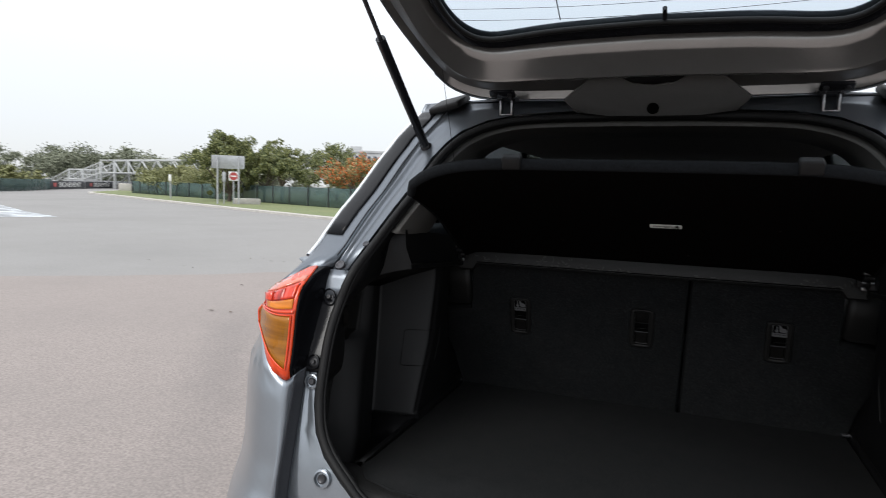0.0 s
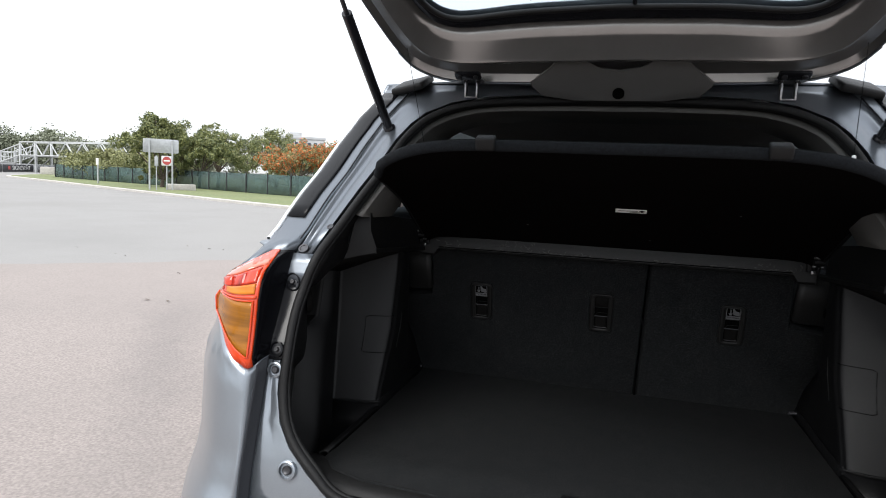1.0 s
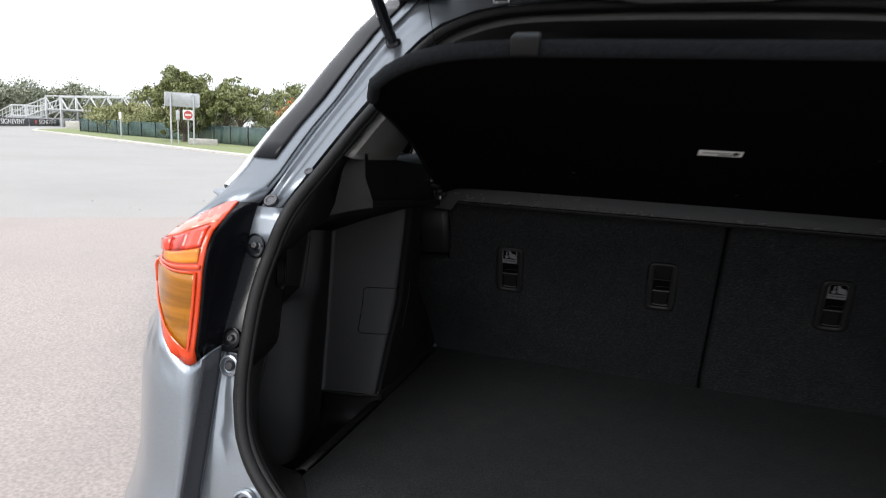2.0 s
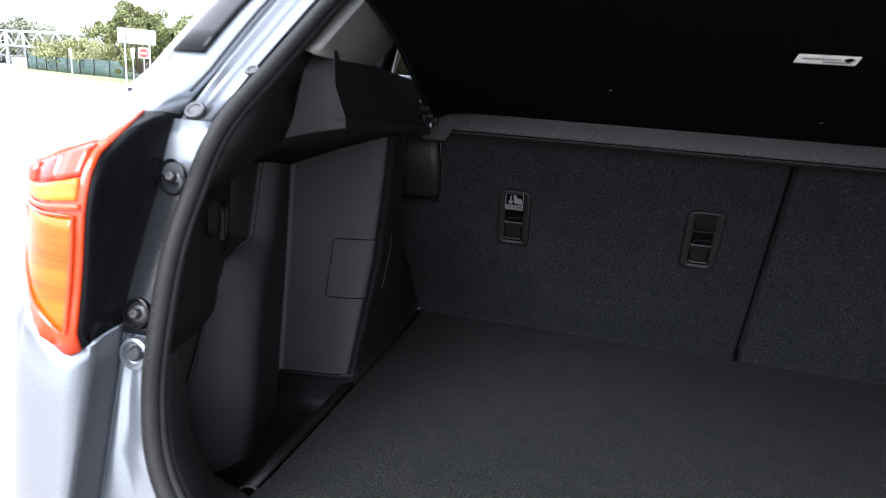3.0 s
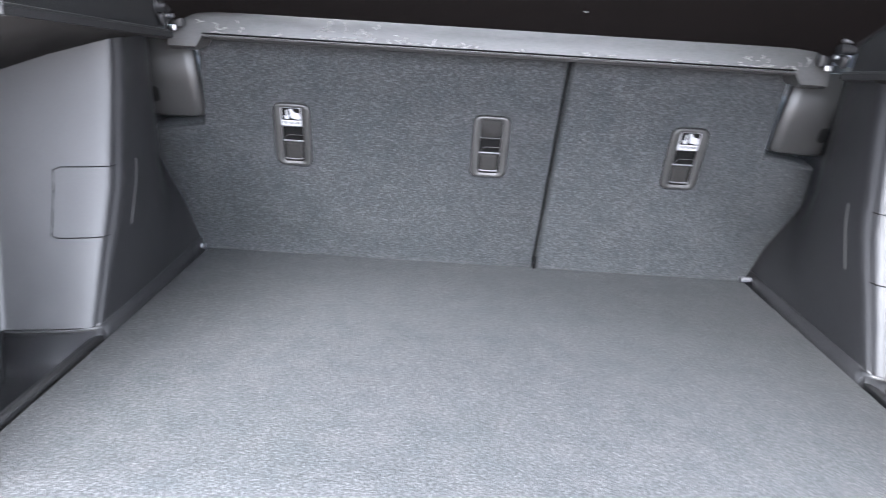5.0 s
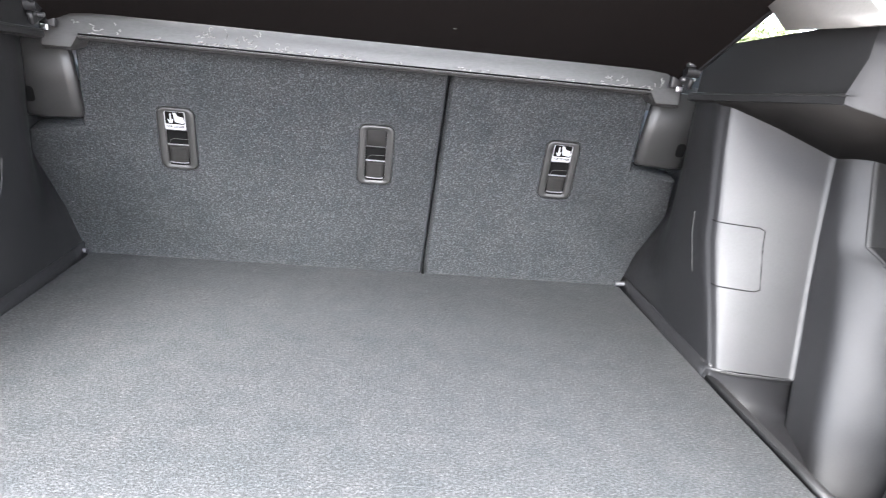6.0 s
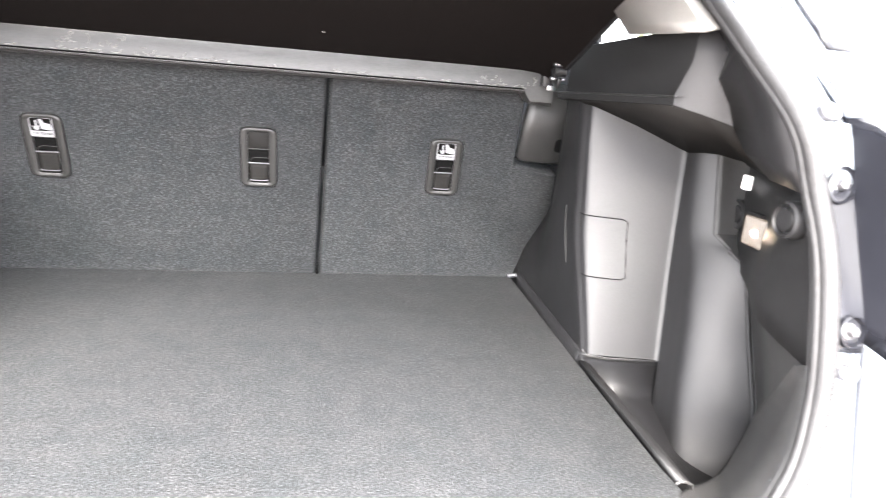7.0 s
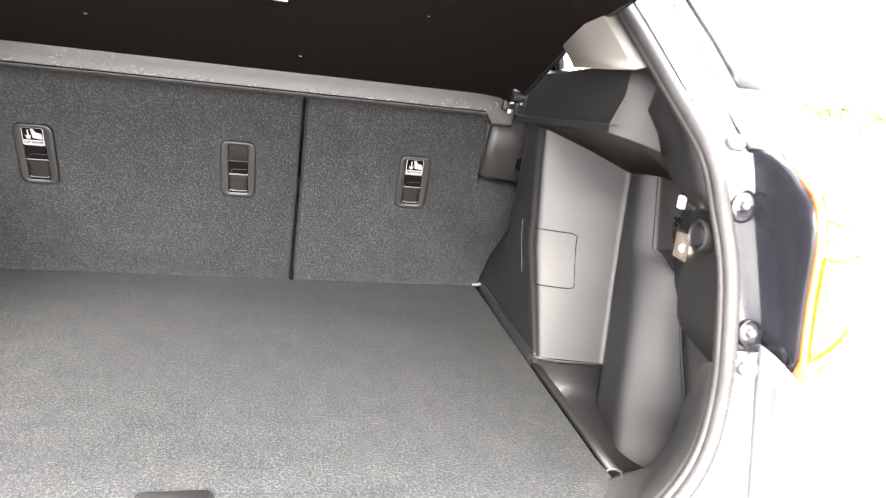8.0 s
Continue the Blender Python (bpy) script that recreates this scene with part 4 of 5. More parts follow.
def tether_cover(parent, x, badge):
    m = on_seat(x, 0.950, 0.0)
    outer, inner = rounded(0.060, 0.108, 0.013), rounded(0.034, 0.092, 0.005)
    rows = [[m @ Vector((a, b, h)) for a, b in o] for o, h in ((outer, -0.002), (outer, 0.003), (rounded(0.0580, 0.106, 0.0125), 0.0052), (rounded(0.0545, 0.1025, 0.011), 0.0060), (rounded(0.038, 0.096, 0.006), 0.0052), (inner, 0.0040), (inner, -0.002))]
    cover = part("tether_cover", grid(rows, closed=True), BEZEL, parent, "dark grey plastic tether anchor cover")
    part("cover_plate", plate(rounded(0.0335, 0.030, 0.003), 0.0055, m @ Matrix.Translation((0, 0.0315, -0.002)), 0.0012), TRIM_MATT, cover)
    part("plate_edge", rod(m @ Vector((-0.0165, 0.0160, 0.0030)), m @ Vector((0.0165, 0.0160, 0.0030)), 0.0011), COVER, cover)
    # Black plate in place of the shade of a deeper cavity.
    part("recess", plate(rounded(0.034, 0.060, 0.003), 0.002, m @ Matrix.Translation((0, -0.015, -0.0016)), 0), BLACK_FLAT, cover)
    part("anchor_bar", rod(m @ Vector((-0.0165, -0.0095, 0.0030)), m @ Vector((0.0165, -0.0095, 0.0030)), 0.0012), STEEL_DARK, cover, "pale steel anchor bar")
    part("strap_wire", tube([m @ Vector(p) for p in ((-0.0145, -0.009, 0.002), (-0.011, -0.002, 0.002), (-0.006, 0.0002, 0.002), (0.0155, 0.0002, 0.002))], 0.0005, 6), BEZEL, cover)
    flap = [[m @ Vector((w * k, h, o)) for k in (-1, -0.6, 0, 0.6, 1)] for h, o, w in ((-0.012, 0.0006, 0.0165), (-0.020, 0.0008, 0.0158), (-0.031, 0.0022, 0.0150), (-0.0385, 0.0036, 0.0145), (-0.0405, 0.0040, 0.0145), (-0.045, 0.0036, 0.0150))]
    part("lower_flap", grid(flap), TRIM_MATT, cover, thick=0.0008)
    # Metal tube added for the highlight on the flap's glossy plastic edge.
    part("flap_edge_glint", tube([m @ Vector((0.0150 * k, -0.0412 + 0.0016 * k ** 4, 0.0046)) for k in (-1, -0.8, -0.5, 0, 0.5, 0.8, 1)], 0.0011, 6), STEEL_DARK, cover)
    if badge:
        b = m @ Matrix.Translation((-0.0005, 0.0325, 0.0040))
        part("badge", plate(rounded(0.0325, 0.0315, 0.003), 0.0008, b, 0), LABEL_GREY, cover, "white child seat tether label")
        part("badge_field", plate(rounded(0.0300, 0.0205, 0.002), 0.0004, b @ Matrix.Translation((0, 0.0042, 0.0008)), 0), BLACK_FLAT, cover)
        top = b @ Matrix.Translation((0.001, 0.0040, 0.0012)) @ Matrix.Scale(0.92, 4)
        seat = [(-0.004, 0.010), (0.001, 0.010), (0.004, 0.004), (0.013, 0.002), (0.015, -0.006), (0.013, -0.0095), (-0.001, -0.007)]
        anchor = [(-0.0095, 0.008), (-0.0070, 0.008), (-0.0070, -0.003), (-0.0035, -0.001), (-0.0055, -0.009), (-0.011, -0.009), (-0.0135, -0.002), (-0.0095, -0.004)]
        part("pictogram", join(plate(seat[::-1], 0.0004, top), plate(anchor[::-1], 0.0004, top)), LABEL_GREY, cover)
        part("badge_text", text_mesh("TOP TETHER", 0.0050, b @ Matrix.Translation((0, -0.0106, 0.0011))), BLACK_FLAT, cover)
    return cover


tether_cover(wide, -0.313, True)
tether_cover(wide, 0.011, False)
tether_cover(narrow, 0.331, True)
for sd, owner in ((1, narrow), (-1, wide)):
    m = on_seat(0.505 if sd > 0 else -0.498, 1.03, 0.004)
    half_w = ((-0.062, 0.030), (-0.056, 0.038), (-0.045, 0.041), (0.0, 0.040), (0.075, 0.037))
    flare_rows = [[m @ Vector((k * sd, h, o - (0.009 if h < -0.06 else 0.002 if h < -0.05 else 0.0))) for k, o in ((-w - 0.004, -0.004), (-w, 0.0015), (-w + 0.008, 0.006), (-w + 0.012, 0.0065), (0.012, 0.0095), (0.030, 0.0095), (0.044, 0.004))] for h, w in half_w]
    bz = part("latch_bezel", grid(flare_rows), BEZEL, owner, "dark grey plastic seat latch bezel", thick=0.002, sharp=30)
    # Black plate laid on the bezel as the dark of the slot.
    part("latch_slot", plate(rounded(0.016, 0.024, 0.006), 0.003, m @ Matrix.Translation((0.027 * sd, -0.022, 0.0085)), 0), BLACK_FLAT, bz)
    part("floor_hook", rod((0.490 * sd, -0.012, 0.729), (0.512 * sd, -0.012, 0.731), 0.005), STEEL_DARK, owner, "small grey metal hook")

# parcel shelf, propped up on its strings
RISE = [(-0.66, 1.338), (-0.592, 1.317), (-0.50, 1.290), (-0.40, 1.256), (-0.343, 1.233), (-0.19, 1.155), (-0.14, 1.130)]


def shelf_z(y):
    return lerp_table(RISE, y)


rows_lo, rows_hi = [], []
for v in np.linspace(0, 1, 15):
    lo, hi = [], []
    for x in np.linspace(-1, 1, 33):
        rear = -0.664 + 0.095 * abs(x) ** 6
        y = -0.145 + (rear + 0.145) * v
        wdt = 0.462 + (0.452 - 0.462) * v
        px = 0.008 + x * (wdt + (0.012 + 0.012 * v) * (x > 0) - 0.012 * max(0, (v - 0.9) / 0.1) * (abs(x) > 0.99))
        z = shelf_z(y) - 0.030 * v ** 4 * abs(x) ** 5 - 0.016 * abs(x) ** 24 * (1 - v ** 4)
        lo.append((px, y, z))
        hi.append((px, y, z + 0.016))
    rows_lo.append(lo)
    rows_hi.append(hi)
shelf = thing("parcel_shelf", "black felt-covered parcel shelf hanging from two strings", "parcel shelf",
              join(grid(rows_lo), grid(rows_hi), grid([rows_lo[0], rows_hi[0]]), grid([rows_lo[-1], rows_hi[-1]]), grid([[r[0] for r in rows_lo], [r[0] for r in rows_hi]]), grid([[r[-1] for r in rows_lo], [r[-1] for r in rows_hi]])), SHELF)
rim_path = [Vector(p) + Vector((0, 0.004, 0.006)) for p in rows_lo[-1]]
part("rear_rim", tube(rim_path, 0.009, 10, up=(0, 0, 1), flat=1.2), SHELF_RIM, shelf, "thick rolled rear edge")
for x in (-0.195, 0.268):
    part("rim_clip", box((0.034, 0.024, 0.024), pose(x, -0.664, 1.347, 22), 0.004), TRIM_SOFT, shelf, "small black plastic clip")
lb = pose(0.061, -0.350, shelf_z(-0.350) - 0.003, -24 + 180, 0, 0)
label = part("warning_label", plate(rounded(0.064, 0.018, 0.001), 0.0012, lb, 0), WHITE, shelf, "white printed label")
part("print_line", box((0.030, 0.0016, 0.0006), lb @ Matrix.Translation((0.012, -0.004, 0.0014))), BLACK_FLAT, label)
part("print_line", box((0.040, 0.0012, 0.0006), lb @ Matrix.Translation((-0.006, 0.002, 0.0014))), BLACK_FLAT, label)
part("print_mark", plate([(0.006, 0), (0, 0.005), (-0.006, 0), (0, -0.005)], 0.0006, lb @ Matrix.Translation((0.022, 0.003, 0.0012))), BLACK_FLAT, label)
beam_line = ((-0.124, 1.094), (-0.131, 1.099), (-0.129, 1.132), (-0.124, 1.139), (-0.10, 1.142), (-0.07, 1.135), (-0.07, 1.10))
beam_x = [-0.4735, -0.455, -0.434, -0.424] + list(np.linspace(-0.38, 0.41, 19)) + [0.438, 0.449, 0.468, 0.4865]
beam_rows = []
for x in beam_x:
    drop = 0.016 if x < -0.43 or x > 0.445 else 0.0
    beam_rows.append([(x, y, z - (drop if z < 1.105 else 0)) for y, z in beam_line])
part("front_beam", grid(beam_rows, closed=True), BEAM, shelf, "scuffed grey plastic front beam", sharp=35)
part("beam_lip", tube([Vector((x, -0.1325, 1.0985)) for x in np.linspace(-0.422, 0.436, 12)], 0.0016, 6, up=(0, 0, 1)), BEAM, shelf)
part("beam_seam", tube([Vector((x, -0.1318, 1.1020)) for x in np.linspace(-0.422, 0.436, 12)], 0.0013, 6, up=(0, 0, 1)), BLACK_FLAT, shelf)
rng = random.Random(41)
scuffs = []
for x0, x1, n, tall in ((-0.255, -0.160, 24, 0.75), (-0.44, -0.36, 9, 0.6), (-0.15, -0.08, 7, 0.45), (-0.05, 0.40, 12, 0.4), (0.36, 0.47, 10, 0.7), (-0.42, 0.43, 34, 0.1)):
    for _ in range(n):
        x, f = rng.uniform(x0, x1), tall * rng.random()
        a, pts = rng.uniform(0, 6.3) if tall > 0.2 else rng.gauss(0, 0.15), []
        for _ in range(rng.randint(3, 7)):
            pts.append(Vector((x, -0.1312 + 0.002 * f, 1.1035 + 0.0285 * f)))
            a += rng.gauss(0, 0.9 if tall > 0.2 else 0.1)
            x, f = x + 0.0024 * math.cos(a), min(0.95, max(0.0, f + 0.075 * math.sin(a)))
        scuffs.append(tube(pts, rng.uniform(0.0005, 0.0011), 4, up=(0, 1, 0)))
tagged(part("scuffing", join(*scuffs), SCUFF, shelf), "pale scratches and scuffs", kind="stuff")
for x, y, z in ((0.109, -0.203, 1.161), (0.274, -0.347, 1.235), (-0.173, -0.248, 1.185)):
    part("lint", tube([Vector((x + 0.0022 * k, y + 0.001 * (k % 2), shelf_z(y + 0.001 * (k % 2)) - 0.0008)) for k in range(3)], 0.0006, 4, up=(0, 0, 1)), SCUFF, shelf, "pale speck of lint")
for r in (beam_rows[0], beam_rows[-1]):
    cap = bmesh.new()
    cap.faces.new([cap.verts.new(p) for p in r])
    part("beam_end", cap, BEAM, shelf, thick=0.002)
for sd in (-1, 1):
    x = 0.008 + 0.466 * sd
    piv = part("pivot", join(rod((x - 0.010, -0.180, 1.136), (x + 0.010, -0.180, 1.136), 0.009), box((0.008, 0.050, 0.018), pose(x, -0.162, 1.126, 22), 0.003), box((0.018, 0.010, 0.026), pose(x - 0.004 * sd, -0.142, 1.122), 0.002)), TRIM, shelf, "black plastic hinge pin")
    part("pivot_pin", rod((x - 0.013, -0.189, 1.146), (x + 0.010, -0.189, 1.146), 0.0035), STEEL, piv)
    part("pivot_pin", rod((x - 0.009, -0.170, 1.124), (x + 0.012, -0.172, 1.124), 0.003), STEEL, piv)
    part("pivot_clip", box((0.005, 0.006, 0.034), pose(x + 0.009 * sd, -0.188, 1.148, 15), 0.001), STEEL, piv)
    part("pivot_clip", box((0.010, 0.004, 0.008), pose(x, -0.150, 1.108), 0.001), STEEL, piv)
    part("side_rim", tube([Vector((rows_lo[k][0 if sd < 0 else -1][0], rows_lo[k][0][1], rows_lo[k][0 if sd < 0 else -1][2] + 0.005)) for k in range(1, 13)], 0.005, 8, up=(0, 0, 1)), TRIM, shelf)

# ---- tailgate, open ----
TH = radians(27)
GO, GU, GW = Vector((0, -0.23, 1.515)), Vector((0, -math.cos(TH), math.sin(TH))), Vector((0, math.sin(TH), math.cos(TH)))


def gate_pt(x, u, w=0.0):
    """Gate coordinates: x across, u away from the hinges, w outwards. Past the glass the gate bends down."""
    if u > 0.62:
        d = u - 0.62
        bend = radians(40)
        return Vector((x, 0, 0)) + GO + GU * (0.62 + d * math.cos(bend)) + GW * (w - d * math.sin(bend))
    return Vector((x, 0, 0)) + GO + GU * u + GW * w


gate = new("tailgate")
gate.parent = car
tagged(gate, "open tailgate with bare painted inner frame")
side = [(0.0, -0.03), (0.20, -0.029), (0.382, -0.020), (0.467, 0.025), (0.499, 0.092), (0.521, 0.195), (0.538, 0.305), (0.545, 0.42), (0.548, 0.56), (0.53, 0.635)]
pane = [(0.0, 0.238), (0.18, 0.231), (0.30, 0.217), (0.348, 0.222), (0.378, 0.245), (0.398, 0.285), (0.408, 0.34), (0.412, 0.45), (0.408, 0.54), (0.385, 0.585)]
so, pi_ = curve(side, 4), curve(pane, 4)
so = so + [Vector((-p.x, p.y)) for p in so[-1::-1]]
pi_ = pi_ + [Vector((-p.x, p.y)) for p in pi_[-1::-1]]
rings = ((0.0, 0.026), (0.03, 0.022), (0.07, 0.038), (0.30, 0.044), (0.42, 0.034), (0.50, -0.012), (0.53, -0.022), (0.55, -0.0255), (0.57, -0.0255), (0.59, -0.021), (0.72, 0.001), (0.85, 0.024))
part("inner_frame", grid([[gate_pt(*(a.lerp(b, t)), w) for a, b in zip(so, pi_)] for t, w in rings], closed=True), PAINT_INNER, gate, "bare painted inner frame", thick=0.0015, sharp=35)
for sd in (1, -1):
    part("gate_hem", tube([gate_pt(sd * p.x, p.y + 0.002, 0.021) for p in curve(side[:5], 4)], 0.0026, 8, up=GW), PAINT, gate, "thin bright hemmed edge")
part("glass_border", grid([[gate_pt(*(a.lerp(b, t)), w) for a, b in zip(so, pi_)] for t, w in ((0.845, 0.024), (0.86, 0.013), (0.95, 0.012), (1.0, 0.014))], closed=True), GLOSS_BLACK, gate, "black band round the rear window", thick=0.0015)
part("outer_skin", grid([[gate_pt(*(a.lerp(b, t)), w) for a, b in zip(so, pi_)] for t, w in ((0.0, 0.022), (0.03, 0.05), (0.5, 0.06), (1.0, 0.03))], closed=True), PAINT, gate, thick=0.002)
part("glass_rim", tube([gate_pt(p.x, p.y, 0.008) for p in pi_], 0.006, 8, closed=True, up=GW), RUBBER, gate, "black glass edge band")
bmg = bmesh.new()
bmg.faces.new([bmg.verts.new(gate_pt(p.x, p.y, 0.016)) for p in pi_[:-1]])
pane_ob = part("window_pane", bmg, GLASS_GATE, gate, "tinted rear window with heater lines")
for i in range(9):
    u = 0.275 + i * 0.033
    wdt = 0.39
    part("heater_line", tube([gate_pt(x, u - 0.02 * (1 - (x / 0.4) ** 2), 0.0145) for x in np.linspace(-wdt, wdt, 13)], 0.0006, 4, up=GW), STEEL_DARK, pane_ob)
for x in (-0.17,):
    part("heater_bar", tube([gate_pt(x, 0.256, 0.0145), gate_pt(x, 0.58, 0.0145)], 0.0012, 4, up=GW), STEEL_DARK, pane_ob)
part("wiper_stub", rod(gate_pt(0.030, 0.240, 0.012), gate_pt(0.030, 0.272, 0.012), 0.0045), GLOSS_BLACK, gate)
# lower half of the gate, over the camera
low_o = [[gate_pt(x * k, u, w) for x in np.linspace(-1, 1, 13)] for u, k, w in ((0.60, 0.53, 0.03), (0.66, 0.53, -0.02), (0.75, 0.54, -0.03), (0.95, 0.54, -0.02), (1.06, 0.50, 0.0))]
low_i = [[gate_pt(x * k, u, w) for x in np.linspace(-1, 1, 13)] for u, k, w in ((0.60, 0.545, 0.062), (0.66, 0.55, 0.07), (0.75, 0.56, 0.08), (0.95, 0.56, 0.07), (1.07, 0.51, 0.02))]
part("lower_trim", grid(low_o), TRIM, gate, "dark plastic lower trim", thick=0.002)
part("lower_skin", grid(low_i), PAINT, gate, thick=0.002)
hex_line = [(0.0, 0.072), (0.045, 0.080), (0.085, 0.103), (0.108, 0.110), (0.130, 0.100), (0.196, 0.043), (0.193, 0.034), (0.172, 0.010), (0.10, -0.001), (0.0, -0.003)]
hex_full = hex_line + [(-x, u) for x, u in hex_line[-2:0:-1]]
hex_m = Matrix(((-1, 0, 0, 0.010), (0, GU.y, -GW.y, GO.y), (0, GU.z, -GW.z, GO.z), (0, 0, 0, 1))) @ Matrix.Translation((0, 0.045, 0.024)) @ pose(0, 0, 0, -27)
part("hinge_reinforcement", plate([(x, u - 0.045) for x, u in hex_full], 0.006, hex_m, 0.003), PAINT_INNER, gate)
part("grommet", lathe([(0.013, 0.004), (0.013, 0.008), (0.010, 0.008), (0.0001, 0.005)], hex_m @ Matrix.Translation((0.0, -0.026, 0.002)), 20), BLACK_FLAT, gate, "round black grommet")
for x in (-0.113, 0.113):
    part("frame_bolt", lathe([(0.005, 0.0), (0.005, 0.006), (0.0035, 0.008), (0.0001, 0.008)], hex_m @ Matrix.Translation((x, 0.066, 0.002)), 6), STEEL, gate)
for x in (-0.333, 0.357):
    hm_ = Matrix(((-1, 0, 0, x), (0, GU.y, -GW.y, GO.y), (0, GU.z, -GW.z, GO.z), (0, 0, 0, 1))) @ Matrix.Translation((0, 0.052, 0.012))
    hpl = part("hinge_plate", plate(rounded(0.062, 0.026, 0.006), 0.005, hm_, 0.001), GLOSS_BLACK, gate, "black hinge mounting plate")
    for dx in (-0.019, 0.019):
        part("hinge_bolt", lathe([(0.006, 0.004), (0.006, 0.010), (0.0001, 0.011)], hm_ @ Matrix.Translation((dx, 0, 0)), 6), STEEL_DARK, hpl)
for x in (-0.333, 0.357):
    hg = part("hinge", join(box((0.055, 0.018, 0.006), pose(x, -0.236, 1.523, -20), 0.002), box((0.005, 0.018, 0.045), pose(x - 0.014, -0.238, 1.502), 0.002), box((0.005, 0.018, 0.045), pose(x + 0.014, -0.238, 1.502), 0.002), box((0.033, 0.012, 0.005), pose(x, -0.240, 1.482), 0.002)), STEEL, car, "bare steel tailgate hinge")
    for dx in (-0.016, 0.016):
        part("hinge_bolt", lathe([(0.006, 0), (0.006, 0.004), (0.0001, 0.005)], pose(x + dx, -0.243, 1.519, 155), 6), STEEL_DARK, hg)
for sd in (-1, 1):
    a, b, c = Vector((0.513 * sd, -0.315, 1.397)), Vector((0.507 * sd, -0.585, 1.594)), Vector((0.500 * sd, -0.80, 1.752))
    st = part("gas_strut", rod(a, b, 0.0105), GLOSS_BLACK, car, "black gas strut")
    part("strut_rod", rod(b, c, 0.0045), STEEL_DARK, st)
    part("strut_joint", lathe([(0.0001, -0.013), (0.013, -0.010), (0.015, 0), (0.013, 0.010), (0.0001, 0.013)], Matrix.Translation(a), 14), GLOSS_BLACK, st)
    s0, s1 = Vector((0.030 + 0.360 * sd, -0.590, 1.345)), gate_pt(0.46 * sd, 0.14, -0.004) + Vector((0.006, 0, 0))
    part("string_peg", lathe([(0.0035, -0.004), (0.0035, 0.001), (0.002, 0.004), (0.0001, 0.0045)], Matrix.Translation(s0), 10), WHITE, shelf, "small white cord end")
    part("string", tube([s0.lerp(s1, k / 6) for k in range(7)], 0.0006, 5, up=(1, 0, 0)), BLACK_FLAT, shelf, "thin black cord")
    part("roof_corner_cap", box((0.09, 0.075, 0.018), pose(0.488 * sd, -0.225, 1.512, 25, 10 * sd, 12 * sd), 0.006), RUBBER, car)

# ---- the rest of the car ----
WIDTH = [(0.24, 0.84), (0.45, 0.875), (0.75, 0.882), (0.88, 0.865), (0.95, 0.825), (1.02, 0.765)]
GREEN = [(1.02, 0.76), (1.10, 0.70), (1.20, 0.653), (1.30, 0.632), (1.40, 0.612), (1.515, 0.562)]


def plan_taper(y):
    return 1 - 0.10 * max(0, (y - 2.3) / 1.0) ** 2 - 0.05 * max(0, (0.1 - y) / 0.6) ** 2


for sd in (1, -1):
    rows = []
    for z in np.linspace(0.24, 1.02, 9):
        x8, y8 = quarter(8, z)
        rows.append([(x8, y8, z)] + [(lerp_table(WIDTH, z) * plan_taper(y), y, z) for y in np.linspace(-0.1, 3.2, 14)])
    part("side_panel", grid(both(rows, sd)), PAINT, car, thick=0.002)
    # cabin side: pillar behind the quarter window, then window line
    rows = []
    for z in (1.02, 1.08, 1.14, 1.19):
        x8, y8 = quarter(8, z)
        rows.append([(x8, y8, z)] + [(lerp_table(GREEN, z), y, z) for y in np.linspace(y8 + 0.12, 2.1, 8)])
    part("window_sill", grid(both(rows, sd)), PAINT, car, thick=0.002)
    rows = []
    for z in np.linspace(1.19, 1.515, 8):
        x8, y8 = quarter(8, z)
        xg = lerp_table(GREEN, z)
        yw = -0.30 + (z - 1.19) * 0.35
        rows.append([(x8, min(y8, yw - 0.01), z), (xg, yw, z)])
    part("rear_pillar_side", grid(both(rows, sd)), PAINT, car, thick=0.002)
    for y0, y1, y2, y3, gl in ((-0.295, 0.12, -0.20, 0.10, GLASS_TINT), (0.19, 0.98, 0.19, 0.95, GLASS_DARK), (1.05, 2.0, 1.05, 1.62, GLASS_DARK)):
        bmw = grid(both([[(lerp_table(GREEN, 1.19) - 0.004, y0, 1.19), (lerp_table(GREEN, 1.19) - 0.004, y1, 1.19)], [(lerp_table(GREEN, 1.47) - 0.004, y2, 1.47), (lerp_table(GREEN, 1.47) - 0.004, y3, 1.47)]], sd))
        part("side_window", bmw, gl, car)
    for y0, y1, y2, y3 in ((0.12, 0.19, 0.10, 0.19), (0.98, 1.05, 0.95, 1.05), (2.0, 2.12, 1.62, 1.75)):
        part("window_pillar", grid(both([[(lerp_table(GREEN, 1.19), y0, 1.19), (lerp_table(GREEN, 1.19), y1, 1.19)], [(lerp_table(GREEN, 1.47), y2, 1.47), (lerp_table(GREEN, 1.47), y3, 1.47)]], sd)), GLOSS_BLACK, car, thick=0.02)
    part("roof_edge", grid(both([[(lerp_table(GREEN, 1.47) + 0.002, y, 1.47), (lerp_table(GREEN, 1.515), y, 1.515)] for y in (-0.2, 0.4, 1.0, 1.7)], sd)), PAINT, car, thick=0.01)
    for yw in (-0.02, 2.48):
        wheel = new("wheel")
        wheel.parent = car
        wm = Matrix.Translation((0.79 * sd, yw, 0.335)) @ pose(0, 0, 0, 0, 90 * sd, 0)
        part("tyre", lathe([(0.21, -0.09), (0.30, -0.10), (0.332, -0.07), (0.335, 0), (0.332, 0.07), (0.30, 0.10), (0.22, 0.095)], wm, 40), TYRE, wheel)
        part("rim", lathe([(0.22, 0.09), (0.21, 0.07), (0.19, 0.05), (0.06, 0.08), (0.0001, 0.085)], wm, 40), GALV, wheel)
